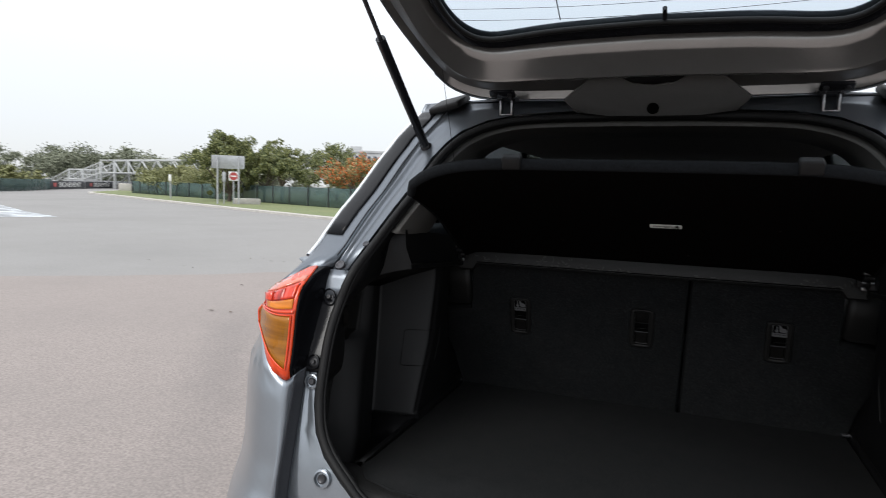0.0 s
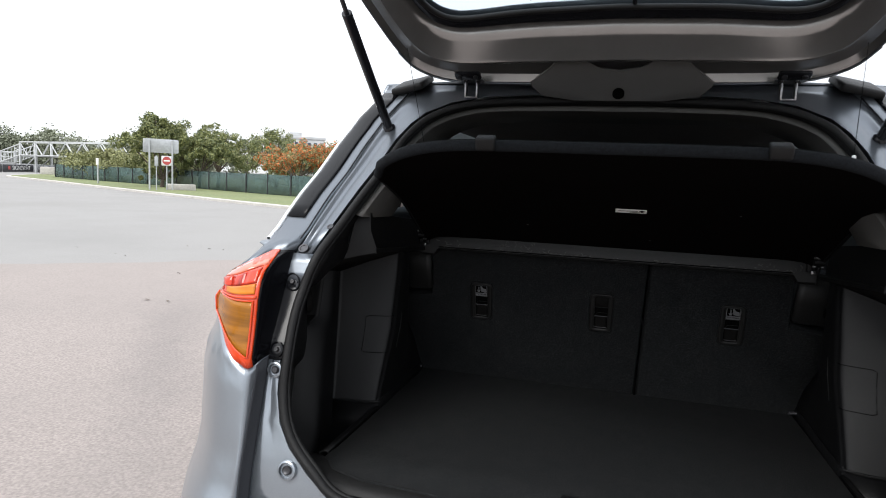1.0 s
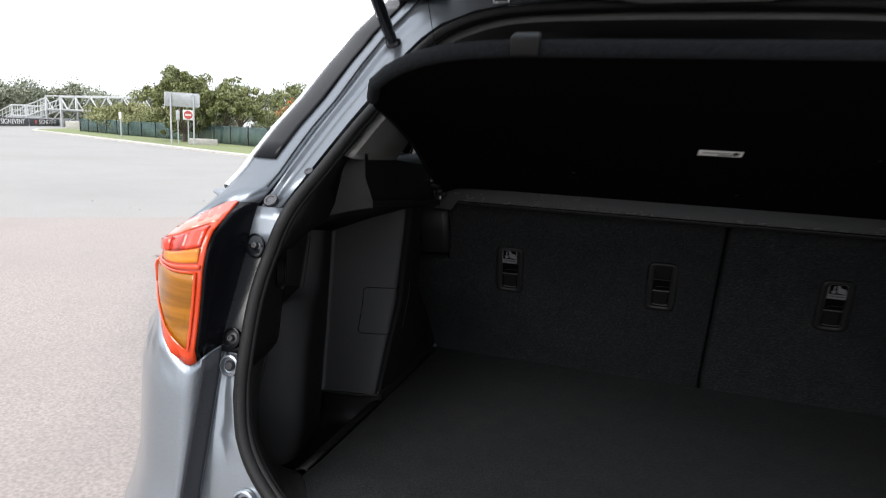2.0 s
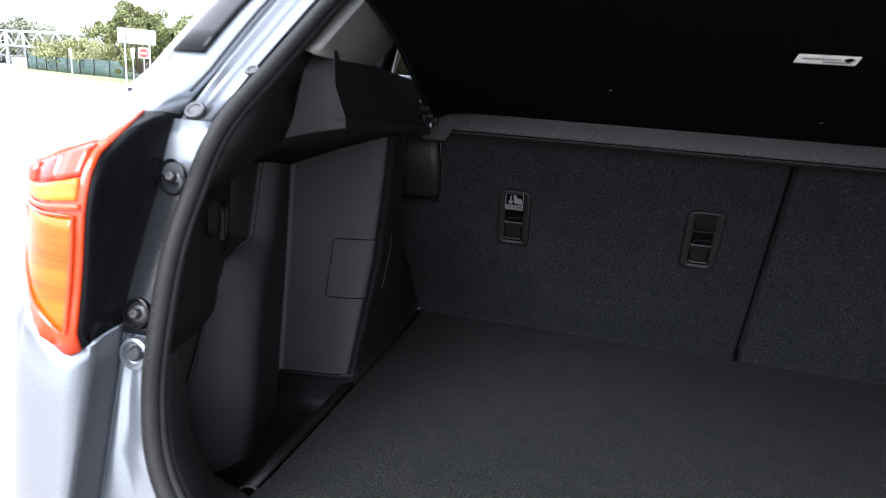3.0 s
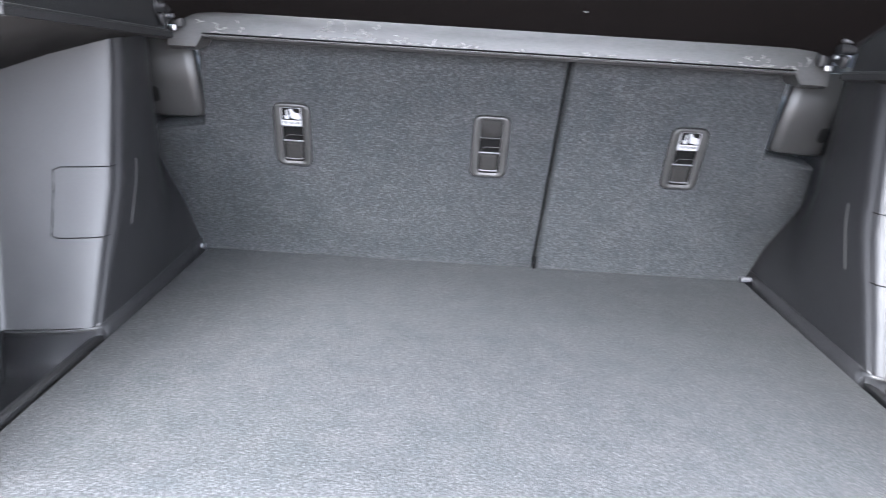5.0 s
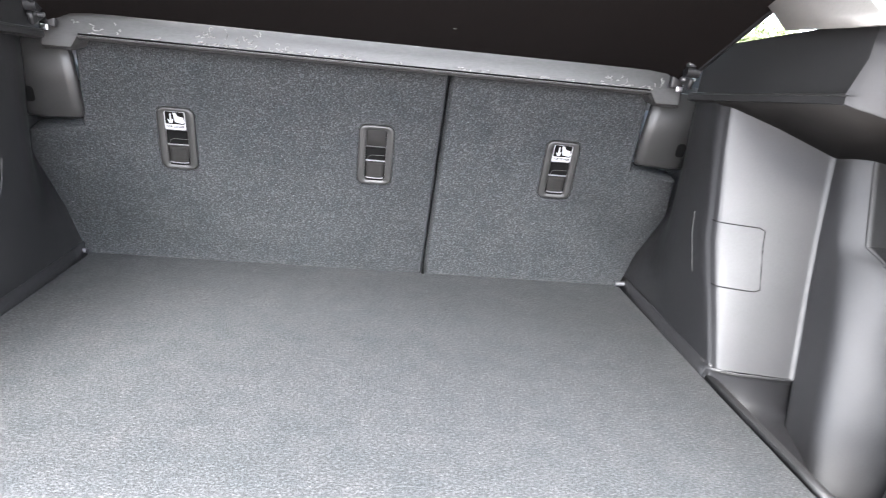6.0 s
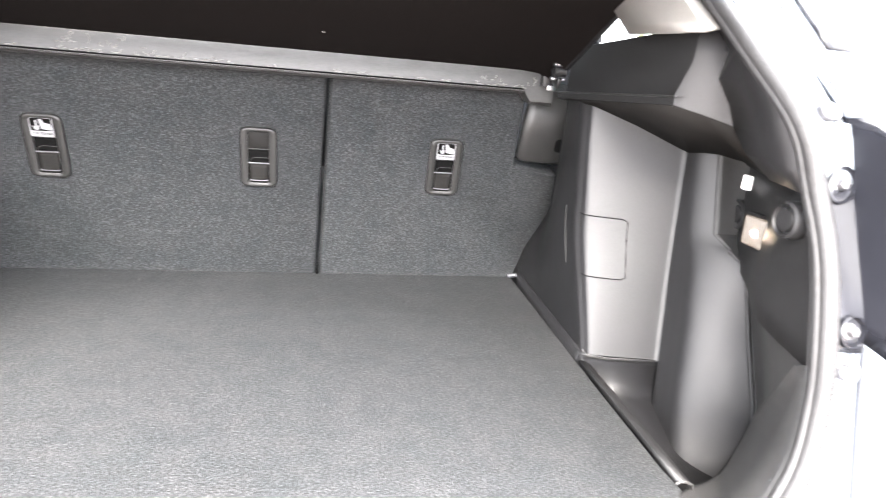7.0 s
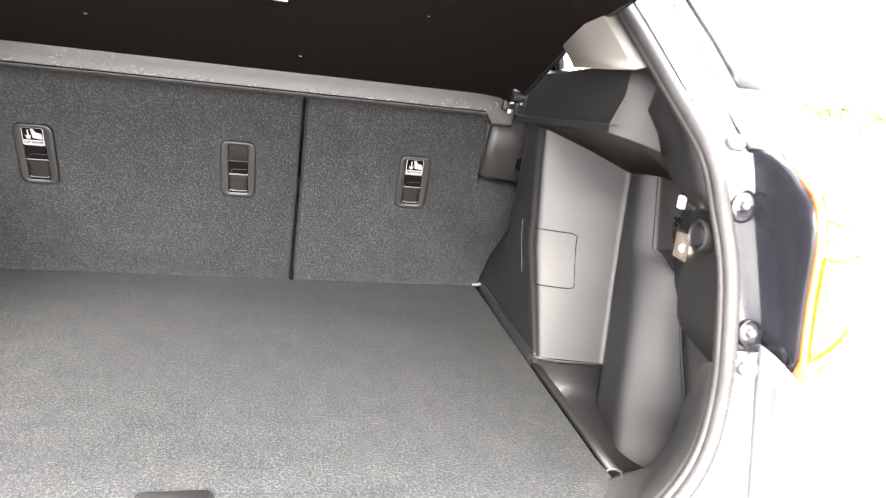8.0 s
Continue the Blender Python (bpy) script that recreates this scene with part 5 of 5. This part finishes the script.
        part("arch_lip", tube([Vector((0.882 * sd, yw + 0.40 * math.cos(a), 0.36 + 0.40 * math.sin(a))) for a in np.linspace(-0.2, math.pi + 0.2, 24)], 0.025, 8, up=(1, 0, 0)), TRIM, car)
roof = [[(x * 0.565, y, 1.515 + 0.045 * (1 - x * x) * min(1, (y + 0.24) / 0.3 + 0.2)) for x in np.linspace(-1, 1, 15)] for y in (-0.20, 0.0, 0.3, 0.8, 1.3, 1.7)]
part("roof", grid(roof), PAINT, car, thick=0.006)
part("headliner", grid([[(x * 0.56, y, 1.463 + 0.02 * (1 - x * x)) for x in np.linspace(-1, 1, 9)] for y in (-0.17, 0.3, 1.0, 1.68)]), HEADLINER, car, thick=0.004)
wsr = [[(x * 0.56, 1.70, 1.515) for x in np.linspace(-1, 1, 7)], [(x * 0.70, 2.35, 1.06) for x in np.linspace(-1, 1, 7)]]
part("windscreen", grid(wsr), GLASS_DARK, car)
bonnet = [[(x * 0.80 * plan_taper(y) , y, z - 0.06 * abs(x) ** 3) for x in np.linspace(-1, 1, 11)] for y, z in ((2.33, 1.07), (2.6, 1.04), (3.0, 0.99), (3.18, 0.90), (3.22, 0.72), (3.20, 0.30))]
part("bonnet_and_nose", grid(bonnet), PAINT, car, thick=0.004)
part("rear_bumper", grid([[(x, tail_y(z) - off * (1 - 0.10 * abs(x) / 0.6), z) for x in np.linspace(-0.606, 0.606, 25)] for z, off in ((0.24, 0.0), (0.30, 0.045), (0.50, 0.07), (0.60, 0.055), (0.655, 0.03), (0.672, 0.0))]), PAINT, car, thick=0.003)
part("underbody", box((1.55, 3.85, 0.06), pose(0, 1.25, 0.27), 0.02), TRIM_SOFT, car)
part("boot_tub", box((1.06, 0.70, 0.02), pose(0, -0.36, 0.53), 0.005), TRIM_SOFT, car)
part("cabin_floor", box((1.5, 2.2, 0.05), pose(0, 1.15, 0.36), 0.02), TRIM_SOFT, car)
part("dashboard", box((1.35, 0.5, 0.5), pose(0, 2.05, 0.80), 0.08, 3), TRIM_SOFT, car)

# ---- the ground and the edge of the road ----
ground = thing("ground", "worn grey asphalt with paler pinkish ground by the car", "asphalt ground", kind="structure")
gb = bmesh.new()
bmesh.ops.create_grid(gb, x_segments=40, y_segments=40, size=900)
part("asphalt", gb, ASPHALT, ground)
near = curve([(-40, -12), (-16, 0.3), (-8, 3.65), (-5.1, 6.1), (-1, 8.0), (8, 9.5), (24, 8), (24, -14), (0, -22), (-30, -22)], 8, closed=True)
nb = bmesh.new()
nb.faces.new([nb.verts.new((p[0] + 0.25 * noise.noise(Vector((p[0] * 0.9, p[1] * 0.9, 0))), p[1] + 0.3 * noise.noise(Vector((p[0], p[1], 5))), 0.004)) for p in near])
part("pinkish_patch", nb, ASPHALT_PINK, ground)
edge_line = curve([(-57, 49), (-53.5, 44.5), (-50, 40.0), (-47.2, 37.2), (-43.9, 35.4), (-36.4, 31.5), (-28.5, 27.2), (-12.5, 19.0), (-3, 15.5), (12, 16.5), (32, 26), (70, 48), (120, 75)], 8)
kerb_rows, grass_rows = [], []
for i, p in enumerate(edge_line):
    a, b = edge_line[max(i - 1, 0)], edge_line[min(i + 1, len(edge_line) - 1)]
    d = (b - a).normalized()
    nn = Vector((-d.y, d.x))
    kerb_rows.append([(p.x, p.y, -0.02), (p.x, p.y, 0.09), (p.x + nn.x * 0.03, p.y + nn.y * 0.03, 0.11), (p.x + nn.x * 0.32, p.y + nn.y * 0.32, 0.11)])
    grass_rows.append([(p.x + nn.x * q, p.y + nn.y * q, 0.115 + 0.02 * noise.noise(Vector((p.x * 0.4, q, i)))) for q in (0.3, 1.0, 2.0, 4.0, 8.0)])
thing("kerb", "pale concrete kerb along the grass verge", "kerb", grid(kerb_rows), CONCRETE, kind="structure")
thing("grass_verge", "mown yellowish green grass verge behind the kerb", "grass", grid(grass_rows), GRASS, kind="structure")
meadow = bmesh.new()
meadow.faces.new([meadow.verts.new((x, y, 0.05)) for x, y in ((-52, 46), (-43, 41), (-30, 34.5), (-10, 24), (6, 22), (30, 42), (120, 130), (-40, 140), (-70, 100), (-60, 60))])
thing("far_meadow", "rough green ground behind the fence", "grass", meadow, GRASS, kind="structure")
wb = bmesh.new()
wb.faces.new([wb.verts.new((x, y, 0.006)) for x, y in ((-18.8, 12.7), (-22.5, 14.2), (-35, 20.5), (-36, 19.0), (-24, 12.2), (-20, 10.8))])
thing("painted_marking", "worn white painted marking on the asphalt", "road marking", wb, WORN_WHITE, kind="structure")

# fence
fence = thing("mesh_fence", "green mesh fence with thin posts along the verge", "fence")
fl = curve([(-45.6, 40.3), (-37.4, 36.5), (-30, 33.6), (-17.7, 28.0), (-8, 24.5), (4, 25), (26, 44), (60, 80), (110, 130)], 10)
part("mesh_sheet", grid([[(p.x, p.y, 0.1), (p.x, p.y, 0.6 + 0.02 * math.sin(i * 1.7)), (p.x, p.y, 1.18)] for i, p in enumerate(fl)]), GREEN_MESH, fence, thick=0.02)
run = 0.0
pst = finish(rod((0, 0, 0.05), (0, 0, 1.25), 0.035, seg=8), "post", STEEL_DARK)
for a, b in zip(fl, fl[1:]):
    seg = (b - a).length
    while run < seg:
        q = a.lerp(b, run / seg)
        if -60 < q.x < 45:
            o = new("post", pst)
            o.parent, o.location = fence, (q.x + 0.03, q.y - 0.06, 0)
        run += 2.0
    run -= seg

# signs
sm = Matrix.Translation((-23.3, 26.2, 0)) @ pose(0, 0, 0, 0, 0, 40)
board_sign = thing("sign_board", "grey back of a rectangular road sign on two posts", "road sign", at=sm)
for x in (-0.55, 0.55):
    part("post", rod((x, 0, 0), (x, 0, 2.72), 0.045), GALV, board_sign)
part("panel", plate(rounded(1.72, 0.72, 0.08), 0.03, pose(0, 0.06, 2.42, 90), 0.004), GALV, board_sign, "grey sign panel")
ne = thing("no_entry_sign", "square red and white no entry sign on a post", "road sign", at=sm @ Matrix.Translation((0.28, 0.2, 0)))
part("post", rod((0, 0, 0), (0, 0, 1.9), 0.035), GALV, ne)
pn = part("panel", plate(rounded(0.52, 0.52, 0.04), 0.02, pose(0, -0.04, 1.66, 90), 0.003), WHITE, ne)
part("red_disc", lathe([(0.215, 0.0), (0.215, 0.006), (0.0001, 0.006)], pose(0, -0.06, 1.66, 90), 32), SIGN_RED, pn)
part("white_bar", box((0.30, 0.006, 0.075), pose(0, -0.068, 1.66)), WHITE, pn)
tl = thing("thin_sign", "narrow grey sign seen edge on, on a post", "road sign", at=sm @ Matrix.Translation((-0.22, -0.2, 0)))
part("post", rod((0, 0, 0), (0, 0, 1.9), 0.03), GALV, tl)
part("panel", box((0.18, 0.03, 0.5), pose(0, -0.04, 1.6), 0.01), GALV, tl)
mk = thing("marker_post", "slim marker post with a white top", "post", at=Matrix.Translation((-32.0, 30.9, 0)))
part("post", rod((0, 0, 0), (0, 0, 1.7), 0.05), GALV, mk)
part("plate", box((0.2, 0.03, 0.42), pose(0, -0.05, 1.5), 0.01), WHITE, mk)
thing("concrete_block", "low pale concrete block on the verge", "block", box((1.5, 0.7, 0.36), sm @ pose(1.0, 1.0, 0.25, 0, 0, 0), 0.03), CONCRETE)


# ---- trees ----
def tree(x, y, height, width, leaf, label, seed, blossom=None, count=5000, size=0.075, stem=0.3, low=0.35, group="trees by the fence"):
    rng = random.Random(seed)
    t = thing("tree", label, "tree", group=group, at=Matrix.Translation((x, y, 0.05)))
    limbs = [rod((0, 0, 0), (0.05, 0.02, height * stem), height * 0.032, height * 0.022, 8)]
    tips = []
    for k in range(9):
        a = k * 2.4 + rng.random()
        r = width * 0.5 * rng.uniform(0.35, 0.85)
        z1 = height * rng.uniform(low, 0.9)
        tip = Vector((r * math.cos(a), r * math.sin(a), z1))
        limbs.append(rod((0.04, 0.01, height * stem * rng.uniform(0.6, 1)), tip, height * 0.014, height * 0.004, 6))
        tips.append(tip)
    part("trunk", join(*limbs), BARK, t)
    clumps = []
    for k in range(120):
        tip = rng.choice(tips)
        a, b = rng.uniform(0, 6.3), rng.uniform(-0.6, 1)
        rr = width * rng.uniform(0.05, 0.30)
        c = tip + Vector((rr * math.cos(a), rr * math.sin(a), height * 0.16 * b))
        c.z = min(c.z, height * (0.96 - 0.3 * (math.hypot(c.x, c.y) / (width * 0.55)) ** 2) * rng.uniform(0.84, 1.04))
        clumps.append((c, width * rng.uniform(0.025, 0.095)))

    def leaves(n, sz, grow):
        vs, fs = [], []
        for _ in range(n):
            c, r = rng.choice(clumps)
            d = Vector((rng.gauss(0, 1), rng.gauss(0, 1), rng.gauss(0, 0.75)))
            d.normalize()
            p = c + d * (r * grow * rng.uniform(0.55, 1.1))
            u = Vector((rng.gauss(0, 1), rng.gauss(0, 1), rng.gauss(0, 1))).normalized()
            v = u.orthogonal().normalized()
            s = sz * rng.uniform(0.6, 1.5)
            i = len(vs)
            vs += [p - u * s, p + v * s * 0.5, p + u * s, p - v * s * 0.5]
            fs.append((i, i + 1, i + 2, i + 3))
        me = bpy.data.meshes.new("crown")
        me.from_pydata(vs, [], fs)
        return me

    for nm, mt, n, g in (("crown", leaf, count, 1.0),) + ((("blossom", blossom, count // 2, 1.08),) if blossom else ()):
        me = leaves(n, size, g)
        me.materials.append(mt)
        o = new(nm, me)
        o.parent = t
    return t


tree(-27.0, 30.7, 4.5, 4.3, LEAF, "broad dense green tree behind the signs", 3, count=26000, size=0.062, stem=0.12, low=0.2)
tree(-25.3, 32.0, 3.5, 3.9, LEAF, "rounded green tree behind the fence", 5, count=16100, size=0.064)
tree(-27.7, 37.3, 4.75, 3.4, LEAF, "light airy tree with green leaves", 15, count=7100, size=0.064)
tree(-29.9, 44.2, 4.5, 3.6, LEAF, "open-crowned green tree behind the fence", 9, count=2800, size=0.064)
tree(-27.8, 45.4, 5.1, 4.4, LEAF, "open-crowned dark green tree behind the fence", 10, count=6800)
tree(-22.0, 38.5, 3.75, 5.2, LEAF_PALE, "low spreading tree with orange blossom", 13, blossom=FLOWER, count=8800, size=0.064, stem=0.25)
tree(-19.0, 39.9, 3.9, 5.0, LEAF_PALE, "spreading tree with orange blossom beside the fence", 14, blossom=FLOWER, count=10600, size=0.064)
tree(-39.6, 40.4, 2.5, 5.5, LEAF_PALE, "wide pale green bush behind the fence", 21, count=11400, size=0.064, stem=0.1)
tree(-45.5, 44.6, 2.4, 6.5, LEAF_PALE, "wide pale green bush behind the fence", 22, count=11400, size=0.064, stem=0.1)
tree(-34.4, 38.0, 2.6, 5.0, LEAF_PALE, "pale green bush behind the fence", 23, count=9700, size=0.064, stem=0.1)
for bx, by, bh, bw, seed in ((23.2, 26.0, 1.9, 4.6, 31), (25.6, 23.6, 2.2, 5.0, 32), (27.6, 21.6, 2.1, 4.8, 33), (30.2, 20.2, 2.0, 5.0, 34)):
    tree(bx, by, bh, bw, LEAF, "dark green bush beyond the verge", seed, count=10200, size=0.064, stem=0.1, group="bushes beyond the verge")
tree(18.8, 29.6, 4.3, 4.6, LEAF, "leafy green tree beyond the verge", 35, count=10200, size=0.09, stem=0.2)
tree(-24.6, 42.0, 2.9, 5.0, LEAF, "low green bush behind the fence", 25, count=7000, size=0.064, stem=0.1, low=0.15)
tree(-14.5, 42.5, 4.2, 5.0, LEAF, "green tree behind the fence", 24, count=9700, size=0.064)


def woods(cx, cy, ex, ey, n, height, seed, name, label, leaf, size=0.5, leaves=300, spread=3.0):
    """A belt of far trees: leafy clumps of uneven height along a line."""
    rng = random.Random(seed)
    vs, fs = [], []
    for k in range(n):
        f = k / n
        bx, by = cx + (ex - cx) * f + rng.gauss(0, spread), cy + (ey - cy) * f + rng.gauss(0, spread)
        h = height * (0.58 + 0.55 * noise.noise(Vector((k * 0.31, seed * 1.7, 0))) + 0.22 * rng.random())
        w = height * rng.uniform(0.25, 0.5)
        blobs = []
        for _ in range(9):
            a, rr = rng.uniform(0, 6.3), w * math.sqrt(rng.random())
            blobs.append((Vector((bx + rr * math.cos(a), by + rr * math.sin(a), h * rng.uniform(0.15, 0.9) * (1 - 0.3 * (rr / w) ** 2))), h * rng.uniform(0.06, 0.17)))
        for _ in range(leaves):
            ctr, br = rng.choice(blobs)
            p = ctr + Vector((rng.gauss(0, 0.75), rng.gauss(0, 0.75), rng.gauss(0, 0.5))) * br
            p.z = max(0.1, p.z)
            u = Vector((rng.gauss(0, 1), rng.gauss(0, 1), rng.gauss(0, 1))).normalized()
            v = u.orthogonal()
            s = size * rng.uniform(0.5, 1.4)
            i = len(vs)
            vs += [p - u * s, p + v * s * 0.6, p + u * s, p - v * s * 0.6]
            fs.append((i, i + 1, i + 2, i + 3))
    me = bpy.data.meshes.new(name)
    me.from_pydata(vs, [], fs)
    me.materials.append(leaf)
    return tagged(new(name, me), label, "woods", kind="stuff")


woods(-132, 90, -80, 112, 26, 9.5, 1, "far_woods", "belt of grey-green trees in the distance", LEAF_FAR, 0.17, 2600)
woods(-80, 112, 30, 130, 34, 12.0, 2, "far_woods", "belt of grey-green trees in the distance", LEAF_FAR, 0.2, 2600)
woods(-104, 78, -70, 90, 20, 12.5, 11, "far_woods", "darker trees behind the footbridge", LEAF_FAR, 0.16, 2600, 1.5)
woods(-56, 33, -68, 47, 16, 3.4, 12, "roadside_bushes", "yellowish green bushes behind a low green fence", LEAF_PALE, 0.12, 900, 0.7)
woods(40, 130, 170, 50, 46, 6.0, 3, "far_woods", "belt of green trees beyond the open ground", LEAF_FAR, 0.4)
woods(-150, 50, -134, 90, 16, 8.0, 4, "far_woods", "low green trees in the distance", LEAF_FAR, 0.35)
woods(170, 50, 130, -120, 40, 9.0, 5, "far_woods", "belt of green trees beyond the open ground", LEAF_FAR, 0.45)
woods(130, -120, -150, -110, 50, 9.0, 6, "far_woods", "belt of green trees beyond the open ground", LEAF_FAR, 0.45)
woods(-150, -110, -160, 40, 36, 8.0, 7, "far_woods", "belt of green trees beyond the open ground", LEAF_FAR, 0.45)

# ---- far things: building, footbridge, banners ----
bld = thing("apartment_block", "pale concrete block building beyond the trees", "building", at=Matrix.Translation((-90.5, 166, -3.6)) @ pose(0, 0, 0, 0, 0, 29))
part("wall", box((12.5, 10, 15), pose(0, 0, 7.5), 0.1), BUILDING, bld)
part("parapet", box((12.9, 10.4, 0.8), pose(0, 0, 15.2), 0.1), BUILDING, bld)
part("roof_house", box((3.4, 4, 1.4), pose(-2, 0, 16.2), 0.1), BUILDING, bld)
wmesh = finish(box((0.9, 0.2, 1.7), Matrix(), 0.03), "window", WINDOW_FAR)
for r in range(4):
    for k in range(7):
        o = new("window", wmesh)
        o.parent, o.location = bld, (-5.4 + 1.8 * k, -5.02, 2.6 + 3.5 * r)

bm_ = Matrix.Translation((-72.3, 59.8, -0.9)) @ pose(0, 0, 0, 0, 0, -17)
bridge = thing("footbridge", "white steel truss footbridge with stairs", "footbridge", at=bm_)
L = 26.0
for y in (0.0, 1.8):
    for z in (3.0, 4.6):
        part("chord", box((L, 0.12, 0.12), pose(L / 2, y, z), 0.02), WHITE_STEEL, bridge)
    for k in range(14):
        x0, x1 = k * L / 14, (k + 1) * L / 14
        part("web", rod((x0, y, 3.0 if k % 2 else 4.6), (x1, y, 4.6 if k % 2 else 3.0), 0.05, seg=6), WHITE_STEEL, bridge)
part("deck", box((L, 1.7, 0.12), pose(L / 2, 0.9, 2.9), 0.02), WHITE_STEEL, bridge)
for x in (0.1, 4.0, L - 0.2):
    for y in (0.0, 1.8):
        part("leg", box((0.22, 0.22, 4.5), pose(x, y, 2.25), 0.02), WHITE_STEEL, bridge)
FLIGHTS = (((0, 3.0), (-5.5, 2.0)), ((-5.5, 2.0), (-10.0, 2.0)), ((-10.0, 2.0), (-17.0, 0.4)))
for y in (0.0, 1.8):
    for (x0, z0), (x1, z1) in FLIGHTS:
        for dz in (0.0, 0.7, 1.35):
            part("stair_rail" if dz else "stair_stringer", rod((x0, y, z0 + dz), (x1, y, z1 + dz), 0.08 if dz != 0.7 else 0.04, seg=6), WHITE_STEEL, bridge)
        for k in range(6):
            f = (k + 0.5) / 6
            x, z = x0 + (x1 - x0) * f, z0 + (z1 - z0) * f
            part("baluster", rod((x, y, z), (x, y, z + 1.35), 0.045, seg=6), WHITE_STEEL, bridge)
    for x in (-5.5, -10.0):
        part("stair_post", box((0.16, 0.16, 3.0), pose(x, y, 1.8), 0.02), WHITE_STEEL, bridge)
    part("brace", rod((0.1, y, 0.9), (4.0, y, 2.9), 0.07, seg=6), WHITE_STEEL, bridge)
for k in range(22):
    f = (k + 0.5) / 22
    x = -17.0 * f
    z = lerp_table([(-17.0, 0.4), (-10.0, 2.0), (-5.5, 2.0), (0.0, 3.0)], x)
    part("tread", box((0.5, 1.7, 0.05), pose(x, 0.9, z)), WHITE_STEEL, bridge)
part("low_rail_wall", box((34, 0.15, 1.1), pose(0.0, 2.4, 1.35), 0.02), GALV, bridge)
A, B = Vector((-59.6, 42.9)), Vector((-74.0, 63.6))
turn = math.degrees(math.atan2(B.y - A.y, B.x - A.x)) + 180
for k, f in enumerate((0.22, 0.70)):
    p = A.lerp(B, f)
    bn = thing("banner", "long dark banner with pale lettering at the roadside", "banner", at=Matrix.Translation((p.x, p.y, 0)) @ pose(0, 0, 0, 0, 0, turn - 180))
    part("sheet", box((11.6, 0.12, 0.85), pose(0, 0, 0.45), 0.02), BANNER, bn)
    part("red_mark", box((0.7, 0.03, 0.4), pose(-3.9, -0.075, 0.5)), SIGN_RED, bn)
    for word, cx in (("SIGN", -1.25), ("EVENT", 2.35)):
        part("lettering", text_mesh(word, 0.72, pose(cx, -0.08, 0.47, 90) @ Matrix.Scale(1.9, 4, (1, 0, 0)), 0.01), WHITE, bn)
hedge_line = [Vector((-47, 27)), Vector((-51.5, 33.5)), Vector((-54, 37)), Vector((-60.5, 44.0))]
low_fence = thing("low_green_fence", "low dark green mesh fence before bushes", "fence")
part("mesh_sheet", grid([[(p.x, p.y, 0.02), (p.x, p.y, 0.55), (p.x, p.y, 1.05)] for p in curve(hedge_line, 6)]), GREEN_MESH, low_fence, thick=0.03)
thing("concrete_block", "pale concrete block at the end of the verge", "block", box((1.3, 1.0, 0.8), pose(-55.0, 48.2, 0.45, 0, 0, 30), 0.05), CONCRETE)

# dry leaves and bits on the asphalt
rng = random.Random(77)
vs, fs = [], []
for x, y in ((-6.58, 7.03), (-6.2, 6.9), (-5.05, 4.64), (-6.72, 5.57), (-7.9, 5.9), (-4.1, 3.2)):
    for _ in range(2):
        a, s = rng.uniform(0, 6.3), rng.uniform(0.012, 0.032)
        px, py = x + rng.gauss(0, 0.10), y + rng.gauss(0, 0.04)
        i = len(vs)
        for k in range(5):
            t = a + k * 1.2566
            q = s * rng.uniform(0.5, 1.2)
            vs.append((px + q * math.cos(t), py + q * 0.6 * math.sin(t), 0.008 + rng.uniform(0, 0.015)))
        fs.append(tuple(range(i, i + 5)))
me = bpy.data.meshes.new("dry_leaves")
me.from_pydata(vs, [], fs)
me.materials.append(BARK)
tagged(new("dry_leaves", me), "a few dry brown leaves lying on the asphalt", "leaves", kind="stuff")

# the car's middle line
for ob in (car, board):
    ob.location.x += 0.006
part("gap_foot", plate([(0.003, -0.004), (0.008, -0.004), (0.006, 0.022), (0.004, 0.022)], 0.003, on_seat(0.108, 0.726, 0.0005)), BLACK_FLAT, wide)
